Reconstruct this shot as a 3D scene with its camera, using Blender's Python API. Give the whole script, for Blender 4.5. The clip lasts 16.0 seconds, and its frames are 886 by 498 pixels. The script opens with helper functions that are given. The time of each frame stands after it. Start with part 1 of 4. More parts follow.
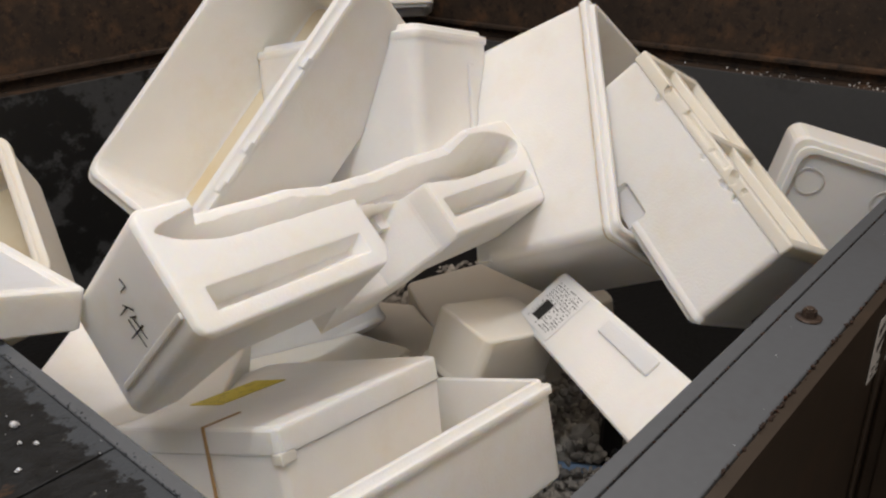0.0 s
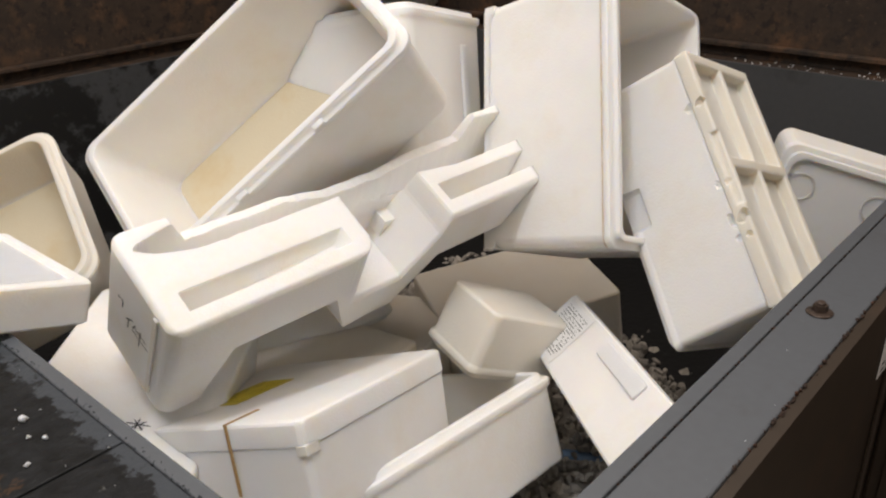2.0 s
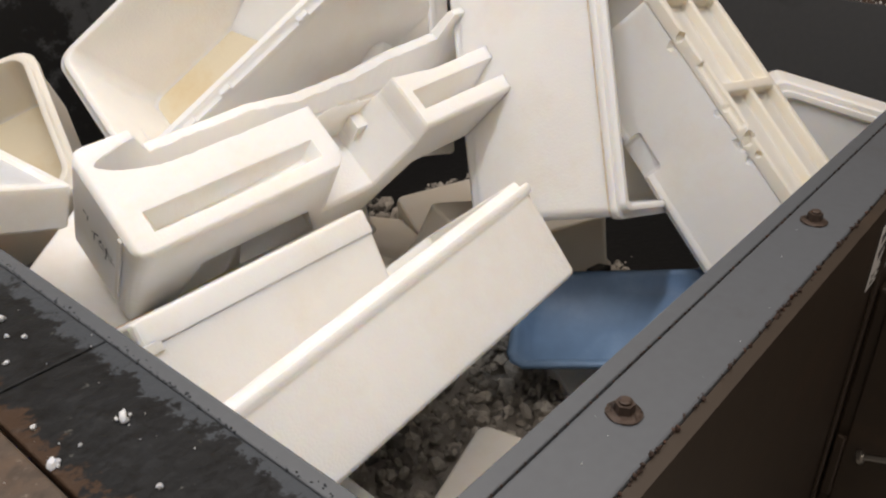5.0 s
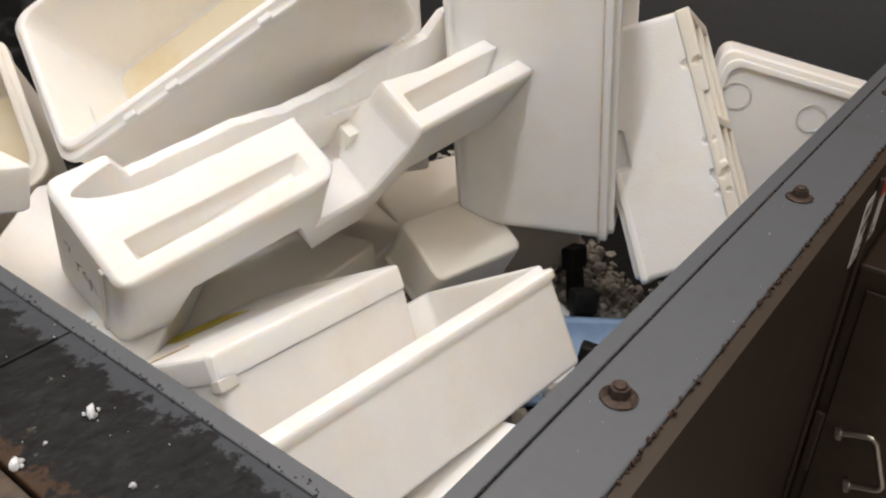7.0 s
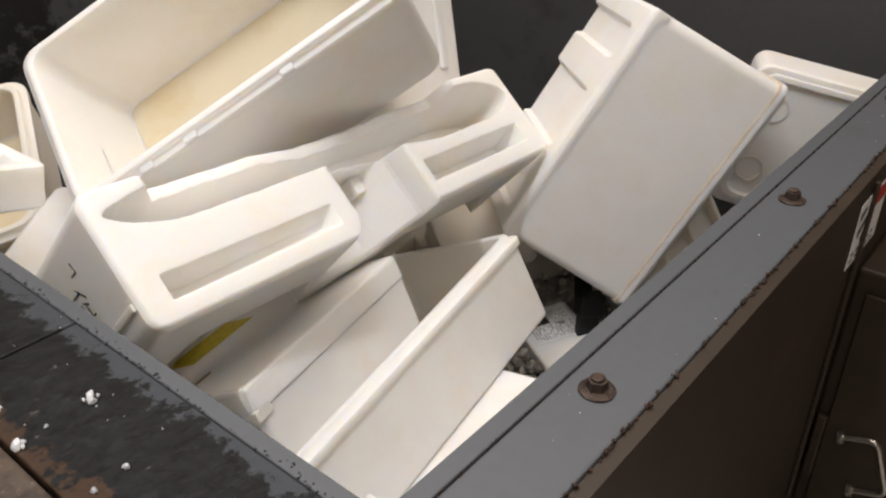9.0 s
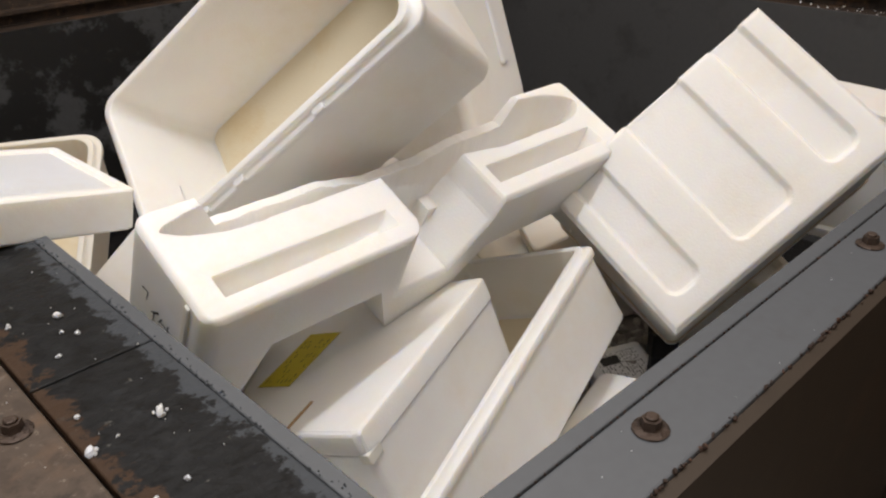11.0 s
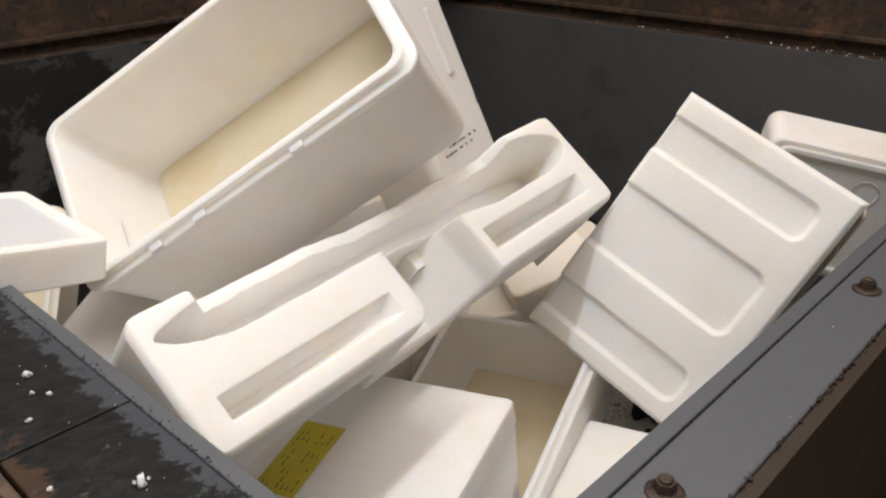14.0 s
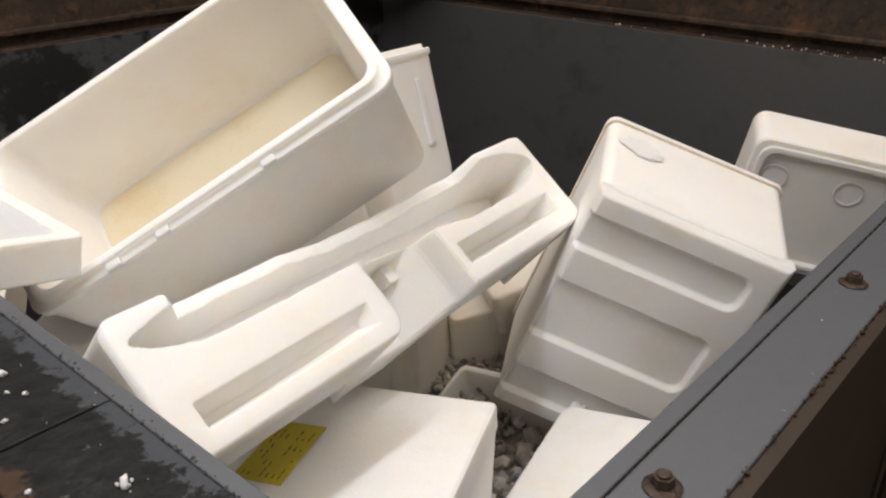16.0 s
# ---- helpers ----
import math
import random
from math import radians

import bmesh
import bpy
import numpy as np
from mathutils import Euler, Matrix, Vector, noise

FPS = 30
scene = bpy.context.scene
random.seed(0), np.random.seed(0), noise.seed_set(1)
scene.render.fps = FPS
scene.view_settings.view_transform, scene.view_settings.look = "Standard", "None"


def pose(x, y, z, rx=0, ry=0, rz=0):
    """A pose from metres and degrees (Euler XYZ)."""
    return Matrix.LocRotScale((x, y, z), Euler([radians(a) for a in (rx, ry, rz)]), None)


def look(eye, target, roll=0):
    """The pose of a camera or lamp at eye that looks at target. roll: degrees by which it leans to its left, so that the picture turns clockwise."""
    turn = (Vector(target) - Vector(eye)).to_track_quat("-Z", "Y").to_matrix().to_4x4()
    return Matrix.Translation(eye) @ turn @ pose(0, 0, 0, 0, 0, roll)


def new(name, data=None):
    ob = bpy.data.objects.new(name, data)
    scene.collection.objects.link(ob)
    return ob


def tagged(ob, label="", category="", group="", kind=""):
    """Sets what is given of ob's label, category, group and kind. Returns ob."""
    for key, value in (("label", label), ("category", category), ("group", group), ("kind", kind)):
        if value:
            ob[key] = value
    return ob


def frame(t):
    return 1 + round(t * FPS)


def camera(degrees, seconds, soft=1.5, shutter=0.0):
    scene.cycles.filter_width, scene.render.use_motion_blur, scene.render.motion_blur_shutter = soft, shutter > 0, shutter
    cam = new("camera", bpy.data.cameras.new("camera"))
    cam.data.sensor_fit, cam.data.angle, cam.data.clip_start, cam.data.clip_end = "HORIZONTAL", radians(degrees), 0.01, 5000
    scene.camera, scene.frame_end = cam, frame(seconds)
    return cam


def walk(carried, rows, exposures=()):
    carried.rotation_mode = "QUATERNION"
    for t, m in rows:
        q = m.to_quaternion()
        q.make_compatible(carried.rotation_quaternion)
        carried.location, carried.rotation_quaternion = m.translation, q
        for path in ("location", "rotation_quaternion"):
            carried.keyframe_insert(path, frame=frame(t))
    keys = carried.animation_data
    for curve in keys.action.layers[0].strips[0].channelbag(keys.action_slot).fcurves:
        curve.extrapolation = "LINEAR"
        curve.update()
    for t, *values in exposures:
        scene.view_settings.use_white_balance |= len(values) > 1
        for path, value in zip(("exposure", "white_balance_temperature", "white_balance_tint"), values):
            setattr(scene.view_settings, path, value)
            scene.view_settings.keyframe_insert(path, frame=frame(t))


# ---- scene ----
cam = camera(56.9, 16.0, soft=2.2, shutter=0.5)
PATH = [
    (0, (-0.319, -0.335, 1.567), (1.035, 0.883, 0.74), -1.4),
    (0.5, (-0.313, -0.316, 1.564), (1.049, 0.886, 0.728), -2.5),
    (1, (-0.32, -0.316, 1.565), (1.052, 0.882, 0.738), -2.5),
    (1.5, (-0.318, -0.327, 1.574), (1.044, 0.882, 0.748), -2.3),
    (2, (-0.317, -0.326, 1.569), (1.022, 0.894, 0.72), -1.5),
    (2.5, (-0.316, -0.335, 1.56), (1.013, 0.88, 0.689), -1.3),
    (3, (-0.308, -0.344, 1.557), (1.003, 0.872, 0.662), -1.9),
    (3.5, (-0.321, -0.336, 1.556), (0.974, 0.879, 0.635), -2.1),
    (4, (-0.326, -0.335, 1.541), (0.973, 0.856, 0.597), -1.4),
    (6.5, (-0.32, -0.27, 1.501), (1.029, 0.801, 0.484), 0.3),
    (7, (-0.313, -0.275, 1.497), (1.044, 0.782, 0.476), 0.4),
    (7.5, (-0.313, -0.278, 1.498), (1.049, 0.768, 0.472), 0.4),
    (8, (-0.309, -0.29, 1.495), (1.049, 0.762, 0.472), 0.0),
    (10.5, (-0.318, -0.354, 1.514), (0.924, 0.898, 0.572), -0.8),
    (11, (-0.308, -0.352, 1.507), (0.912, 0.935, 0.58), -1.6),
    (11.5, (-0.294, -0.33, 1.498), (0.91, 0.965, 0.565), -2.0),
    (12, (-0.281, -0.307, 1.505), (0.941, 0.982, 0.586), -2.1),
    (12.5, (-0.275, -0.297, 1.506), (0.979, 0.974, 0.606), -1.8),
    (13, (-0.288, -0.296, 1.501), (1.0, 0.966, 0.637), -1.0),
    (13.5, (-0.301, -0.295, 1.506), (0.997, 0.96, 0.645), -0.8),
    (14, (-0.302, -0.3, 1.508), (1.003, 0.952, 0.654), -0.8),
    (14.5, (-0.315, -0.292, 1.512), (1.004, 0.952, 0.668), -0.6),
    (15, (-0.315, -0.285, 1.505), (1.017, 0.945, 0.661), -0.2),
    (15.5, (-0.318, -0.28, 1.499), (1.022, 0.937, 0.649), -0.0),
    (16, (-0.306, -0.277, 1.495), (1.045, 0.924, 0.64), 0.0),
]
walk(cam, [(t, look(eye, target, roll)) for t, eye, target, roll in PATH],
     [(0.0, -0.22), (1.0, -0.2), (1.6, -0.03), (4.0, 0.0), (6.5, 0.14), (7.5, 0.18), (8.2, 0.16), (10.5, 0.06), (12.0, -0.06), (13.0, 0.02), (16.0, 0.08)])

# ---- light: unseen tubes over the hopper and added fill lamps ----
world = bpy.data.worlds.new("world")
scene.world = world
world.use_nodes = True
world.node_tree.nodes["Background"].inputs[0].default_value = (1.0, 0.88, 0.76, 1)
world.node_tree.nodes["Background"].inputs[1].default_value = 0.36


def unseen_lamp(x, y, z, power, sx, sy, colour):
    d = bpy.data.lights.new("unseen_light", "AREA")
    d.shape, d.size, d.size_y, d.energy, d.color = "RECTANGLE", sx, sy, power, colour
    ob = new("unseen_light", d)
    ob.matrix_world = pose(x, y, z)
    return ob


unseen_lamp(-0.25, 0.36, 3.1, 25, 1.2, 0.10, (0.90, 0.94, 1.0))
unseen_lamp(0.8, -0.9, 3.3, 5, 1.2, 0.2, (1.0, 0.93, 0.86))
# Added soft fill on the camera side, brightens box faces turned that way.
unseen_lamp(-1.2, -1.3, 2.3, 12, 1.2, 1.2, (1.0, 0.92, 0.84))
# Added broad overhead fill, stands in for the hall's general light.
unseen_lamp(0.6, 0.9, 3.95, 120, 5.0, 5.0, (1.0, 0.86, 0.745))


# ---- materials ----
def material(name, colour, rough=0.6, metal=0.0, spots=None, bump=0.0, scale=30.0, grain=0.06, spot_scale=6.0, spot_cut=(0.5, 0.6), bead=0.0, detail=6.0):
    m = bpy.data.materials.new(name)
    m.use_nodes = True
    nt = m.node_tree
    b = nt.nodes["Principled BSDF"]
    b.inputs["Roughness"].default_value, b.inputs["Metallic"].default_value = rough, metal
    tc = nt.nodes.new("ShaderNodeTexCoord")
    n1 = nt.nodes.new("ShaderNodeTexNoise")
    n1.inputs["Scale"].default_value, n1.inputs["Detail"].default_value = scale, detail
    nt.links.new(tc.outputs["Object"], n1.inputs["Vector"])
    mix = nt.nodes.new("ShaderNodeMixRGB")
    mix.blend_type = "MIX"
    nt.links.new(n1.outputs["Fac"], mix.inputs[0])
    mix.inputs[1].default_value = (*[max(0, c * (1 - grain * 2)) for c in colour], 1)
    mix.inputs[2].default_value = (*[min(1, c * (1 + grain * 2)) for c in colour], 1)
    out = mix.outputs[0]
    for k, (col, s, lo, hi, amount) in enumerate(spots or ()):
        n2 = nt.nodes.new("ShaderNodeTexNoise")
        n2.inputs["Scale"].default_value, n2.inputs["Detail"].default_value, n2.inputs["Roughness"].default_value = s, 8, 0.65
        add = nt.nodes.new("ShaderNodeVectorMath")
        add.inputs[1].default_value = (3.1 * k, 1.7 * k, 5.3 * k)
        nt.links.new(tc.outputs["Object"], add.inputs[0])
        nt.links.new(add.outputs[0], n2.inputs["Vector"])
        r = nt.nodes.new("ShaderNodeMapRange")
        r.inputs[1].default_value, r.inputs[2].default_value, r.inputs[4].default_value = lo, hi, amount
        nt.links.new(n2.outputs["Fac"], r.inputs[0])
        mx = nt.nodes.new("ShaderNodeMixRGB")
        nt.links.new(r.outputs[0], mx.inputs[0])
        nt.links.new(out, mx.inputs[1])
        mx.inputs[2].default_value = (*col, 1)
        out = mx.outputs[0]
    nt.links.new(out, b.inputs["Base Color"])
    height = n1.outputs["Fac"]
    if bead:
        v = nt.nodes.new("ShaderNodeTexVoronoi")
        v.inputs["Scale"].default_value = bead
        nt.links.new(tc.outputs["Object"], v.inputs["Vector"])
        ma = nt.nodes.new("ShaderNodeMath")
        ma.operation = "MULTIPLY_ADD"
        ma.inputs[1].default_value = -0.6
        nt.links.new(v.outputs["Distance"], ma.inputs[0])
        nt.links.new(n1.outputs["Fac"], ma.inputs[2])
        height = ma.outputs[0]
    if bump:
        bp = nt.nodes.new("ShaderNodeBump")
        bp.inputs["Strength"].default_value, bp.inputs["Distance"].default_value = bump, 0.004
        nt.links.new(height, bp.inputs["Height"])
        nt.links.new(bp.outputs[0], b.inputs["Normal"])
    return m


def foam(name, colour, dirt, amount=0.45, deep=0.5):
    m = material(name, colour, 0.55, 0, [(dirt, 4.5, 0.50, 0.74, amount), ((0.42, 0.38, 0.32), 38, 0.70, 0.78, 0.5)], 0.13, 9, 0.03, bead=230)
    b = m.node_tree.nodes["Principled BSDF"]
    b.inputs["Subsurface Weight"].default_value = deep
    b.inputs["Subsurface Radius"].default_value = (1.0, 0.90, 0.74)
    b.inputs["Subsurface Scale"].default_value = 0.019
    return m


FOAM = foam("expanded_foam", (0.90, 0.89, 0.87), (0.77, 0.70, 0.58), 0.55, 0.85)
FOAM_WARM = foam("yellowed_foam", (0.82, 0.78, 0.70), (0.72, 0.63, 0.48), 0.45, 0.8)
FOAM_INNER = foam("inner_foam", (0.76, 0.67, 0.49), (0.68, 0.52, 0.27), 0.85, 0.0)
FOAM_AGED = foam("aged_foam", (0.89, 0.88, 0.86), (0.80, 0.73, 0.57), 0.6, 1.0)
STEEL = material("grey_painted_steel", (0.080, 0.082, 0.086), 0.42, 0.0, [((0.03, 0.027, 0.025), 5, 0.55, 0.75, 0.6), ((0.10, 0.10, 0.10), 55, 0.68, 0.74, 0.4)], 0.06, 60, 0.05)
FLANGE = material("blue_grey_flange_paint", (0.094, 0.102, 0.113), 0.45, 0.0, [((0.06, 0.055, 0.05), 7, 0.58, 0.75, 0.5), ((0.02, 0.016, 0.013), 90, 0.70, 0.73, 0.9)], 0.08, 70, 0.05)
GRIME = material("black_grime", (0.0085, 0.009, 0.0098), 0.60, 0.0, [((0.026, 0.028, 0.031), 9, 0.54, 0.66, 0.7), ((0.20, 0.20, 0.18), 48, 0.66, 0.72, 0.55), ((0.004, 0.004, 0.004), 30, 0.52, 0.58, 0.9)], 0.8, 60, 0.25)
GRIME.node_tree.nodes["Principled BSDF"].inputs["Specular IOR Level"].default_value = 0.25


def flaking(m, under, edge, side=1.0):
    """Lets the paint below show where the crust has flaked off along the inner lip and in scattered chips."""
    nt = m.node_tree
    tc, sep = nt.nodes.new("ShaderNodeTexCoord"), nt.nodes.new("ShaderNodeSeparateXYZ")
    nt.links.new(tc.outputs["Object"], sep.inputs[0])
    n = nt.nodes.new("ShaderNodeTexNoise")
    n.inputs["Scale"].default_value, n.inputs["Detail"].default_value, n.inputs["Roughness"].default_value = 22, 10, 0.72
    nt.links.new(tc.outputs["Object"], n.inputs["Vector"])
    add = nt.nodes.new("ShaderNodeMath")
    add.operation = "MULTIPLY_ADD"
    add.inputs[1].default_value = 0.16
    nt.links.new(n.outputs["Fac"], add.inputs[0])
    turn = nt.nodes.new("ShaderNodeMath")
    turn.operation = "MULTIPLY"
    turn.inputs[1].default_value = side
    nt.links.new(sep.outputs["X"], turn.inputs[0])
    nt.links.new(turn.outputs[0], add.inputs[2])
    r = nt.nodes.new("ShaderNodeMapRange")
    r.inputs[1].default_value, r.inputs[2].default_value = edge, edge + 0.006
    nt.links.new(add.outputs[0], r.inputs[0])
    b = nt.nodes["Principled BSDF"]
    mx = nt.nodes.new("ShaderNodeMixRGB")
    nt.links.new(r.outputs[0], mx.inputs[0])
    nt.links.new(b.inputs["Base Color"].links[0].from_socket, mx.inputs[1])
    mx.inputs[2].default_value = (*under, 1)
    nt.links.new(mx.outputs[0], b.inputs["Base Color"])


flaking(GRIME, (0.052, 0.058, 0.066), 0.045)
flaking(GRIME, (0.050, 0.028, 0.016), 0.212, -1.0)
WALLGRIME = material("grimy_grey_wall", (0.066, 0.068, 0.071), 0.5, 0.0, [((0.008, 0.008, 0.008), 5, 0.45, 0.50, 0.95), ((0.03, 0.028, 0.026), 30, 0.6, 0.7, 0.7)], 0.2, 50, 0.1)
RUST = material("rusty_plate", (0.052, 0.034, 0.023), 0.7, 0.1, [((0.17, 0.085, 0.040), 9, 0.52, 0.68, 0.7), ((0.014, 0.011, 0.010), 26, 0.52, 0.62, 0.8), ((0.026, 0.019, 0.015), 5, 0.48, 0.62, 0.7), ((0.20, 0.12, 0.07), 60, 0.60, 0.70, 0.5), ((0.30, 0.24, 0.19), 120, 0.70, 0.74, 0.5)], 0.5, 40, 0.2)
BEAM = material("rusty_beam", (0.085, 0.062, 0.046), 0.75, 0.1, [((0.17, 0.095, 0.050), 7, 0.50, 0.66, 0.6), ((0.022, 0.017, 0.014), 16, 0.54, 0.64, 0.8), ((0.24, 0.20, 0.16), 90, 0.60, 0.68, 0.6), ((0.05, 0.035, 0.026), 40, 0.52, 0.60, 0.6)], 0.6, 60, 0.2)
PANEL = material("brown_black_panel", (0.040, 0.028, 0.019), 0.5, 0.1, [((0.09, 0.050, 0.028), 3.5, 0.55, 0.75, 0.6), ((0.09, 0.08, 0.07), 130, 0.75, 0.78, 0.5)], 0.1, 20, 0.12)
EDGE_RUST = material("rusted_edge", (0.035, 0.020, 0.014), 0.8, 0.1, [((0.11, 0.05, 0.03), 60, 0.5, 0.6, 0.7)], 0.6, 120, 0.2)
BOLT = material("rusty_bolt", (0.075, 0.052, 0.040), 0.55, 0.5, [((0.02, 0.013, 0.010), 80, 0.5, 0.6, 0.8)], 0.5, 160, 0.2)
CHROME = material("chrome_handle", (0.55, 0.53, 0.50), 0.28, 1.0, None, 0.05, 60, 0.05)
PAPER = material("white_label", (0.84, 0.84, 0.84), 0.5, 0, None, 0, 40, 0.02)
YELLOW = material("yellow_label", (0.62, 0.50, 0.02), 0.5, 0, [((0.5, 0.38, 0.02), 20, 0.5, 0.7, 0.5)], 0, 40, 0.03)
RED = material("red_print", (0.45, 0.03, 0.02), 0.5)
GREEN = material("green_tape", (0.01, 0.30, 0.11), 0.4)
TAN = material("tan_stain", (0.62, 0.50, 0.36), 0.6, 0, [((0.78, 0.72, 0.62), 25, 0.45, 0.65, 0.9)], 0.1, 60, 0.08)
INK = material("black_ink", (0.02, 0.02, 0.02), 0.6)
BLUE_INK = material("violet_ink", (0.02, 0.015, 0.06), 0.6)
BAND = material("rubber_band", (0.42, 0.26, 0.11), 0.5, 0, None, 0.1, 60, 0.06)
CHUNK = material("crushed_foam", (0.55, 0.53, 0.50), 0.7, 0, [((0.30, 0.29, 0.28), 6, 0.5, 0.65, 0.7)], 0.5, 50, 0.1, bead=200)
_t = CHUNK.node_tree
_geo, _hue = _t.nodes.new("ShaderNodeNewGeometry"), _t.nodes.new("ShaderNodeValToRGB")
_hue.color_ramp.elements[0].color, _hue.color_ramp.elements[1].color = (0.42, 0.41, 0.40, 1), (1.0, 0.97, 0.92, 1)
_mul = _t.nodes.new("ShaderNodeMixRGB")
_mul.blend_type, _mul.inputs[0].default_value = "MULTIPLY", 1.0
_t.links.new(_geo.outputs["Random Per Island"], _hue.inputs[0])
_b = _t.nodes["Principled BSDF"]
_t.links.new(_b.inputs["Base Color"].links[0].from_socket, _mul.inputs[1])
_t.links.new(_hue.outputs[0], _mul.inputs[2])
_t.links.new(_mul.outputs[0], _b.inputs["Base Color"])
PINK = material("pink_foam", (0.55, 0.25, 0.23), 0.7, 0, None, 0.4, 50, 0.1)
BLUE = material("blue_foam_tray", (0.16, 0.26, 0.42), 0.45, 0, [((0.25, 0.36, 0.52), 6, 0.5, 0.7, 0.6)], 0.15, 30, 0.08)
IRON = material("black_crusher_iron", (0.018, 0.018, 0.019), 0.45, 0.5, [((0.06, 0.06, 0.06), 50, 0.6, 0.7, 0.6)], 0.4, 60, 0.15)
CONCRETE = material("hall_concrete", (0.46, 0.43, 0.39), 0.85, 0, [((0.34, 0.32, 0.29), 2, 0.45, 0.65, 0.7)], 0.3, 12, 0.08)


# ---- mesh helpers ----
def part(name, bm, mat, parent=None, label="", smooth=False, kind=""):
    me = bpy.data.meshes.new(name)
    bm.normal_update()
    bm.to_mesh(me)
    bm.free()
    me.materials.append(mat)
    if smooth:
        for p in me.polygons:
            p.use_smooth = True
    ob = new(name, me)
    ob.parent = parent
    return tagged(ob, label, kind=kind)


def thing(name, label, category, m=None, group="", kind=""):
    ob = new(name)
    ob.empty_display_size = 0.05
    if m is not None:
        ob.matrix_basis = m
    return tagged(ob, label, category, group, kind)


def cuboid(bm, x0, x1, y0, y1, z0, z1, bevel=0.0, seg=2):
    geo = bmesh.ops.create_cube(bm, size=1)
    bmesh.ops.transform(bm, verts=geo["verts"], matrix=Matrix.Translation(((x0 + x1) / 2, (y0 + y1) / 2, (z0 + z1) / 2)) @ Matrix.Diagonal((x1 - x0, y1 - y0, z1 - z0, 1)))
    if bevel:
        edges = list({e for v in geo["verts"] for e in v.link_edges})
        bmesh.ops.bevel(bm, geom=edges, offset=bevel, segments=seg, profile=0.5, affect="EDGES")


def slab(x0, x1, y0, y1, z0, z1, bevel=0.0):
    bm = bmesh.new()
    cuboid(bm, x0, x1, y0, y1, z0, z1, bevel)
    return bm


def ring(bm, hx, hy, r, z, cx=0.0, cy=0.0, n=5):
    out = []
    for sx, sy, a0 in ((1, 1, 0), (-1, 1, 90), (-1, -1, 180), (1, -1, 270)):
        for i in range(n + 1):
            a = radians(a0 + 90 * i / n)
            out.append(bm.verts.new((cx + sx * (hx - r) + r * math.cos(a), cy + sy * (hy - r) + r * math.sin(a), z)))
    return out


def loft(bm, rings, cap0=True, cap1=True):
    for a, b in zip(rings, rings[1:]):
        n = len(a)
        for i in range(n):
            bm.faces.new((a[i], a[(i + 1) % n], b[(i + 1) % n], b[i]))
    if cap0:
        bm.faces.new(rings[0][::-1])
    if cap1:
        bm.faces.new(rings[-1])


def nicks(bm, seed, amount, sel=None):
    rnd = random.Random(seed)
    for v in bm.verts:
        if sel is None or sel(v.co):
            v.co += Vector((rnd.uniform(-1, 1), rnd.uniform(-1, 1), rnd.uniform(-1, 1))) * amount


def shell(L, W, H, wall=0.022, floor=0.025, r=0.03, taper=0.94, lip=0.012):
    """The hollow body of an open fish box: tapered sides, rounded edges, a stepped rim."""
    bm = bmesh.new()
    x, y = L / 2, W / 2
    k = lambda z: taper + (1 - taper) * z / H  # noqa: E731
    e = 0.008
    rr = [ring(bm, x * taper - e, y * taper - e, r, 0)]
    rr.append(ring(bm, x * taper - e * 0.3, y * taper - e * 0.3, r, e * 0.3))
    rr.append(ring(bm, x * taper, y * taper, r, e))
    z1 = H - 0.030
    rr.append(ring(bm, x * k(z1) - 0.004, y * k(z1) - 0.004, r, z1))
    rr.append(ring(bm, x - 0.001, y - 0.001, r, z1 + 0.003))
    rr.append(ring(bm, x, y, r, H - 0.003 - lip))
    rr.append(ring(bm, x - 0.002, y - 0.002, r, H - lip))
    rr.append(ring(bm, x - wall * 0.5, y - wall * 0.5, r * 0.9, H - lip))
    rr.append(ring(bm, x - wall * 0.5 - 0.001, y - wall * 0.5 - 0.001, r * 0.9, H - 0.002))
    rr.append(ring(bm, x - wall * 0.5 - 0.003, y - wall * 0.5 - 0.003, r * 0.9, H))
    rr.append(ring(bm, x - wall, y - wall, r * 0.8, H))
    rr.append(ring(bm, x - wall - 0.002, y - wall - 0.002, r * 0.8, H - 0.003))
    rr.append(ring(bm, x * taper - wall, y * taper - wall, r * 0.8, floor + 0.014))
    rr.append(ring(bm, x * taper - wall - 0.006, y * taper - wall - 0.006, r * 0.7, floor + 0.003))
    rr.append(ring(bm, x * taper - wall - 0.016, y * taper - wall - 0.016, r * 0.6, floor))
    loft(bm, rr)
    return bm


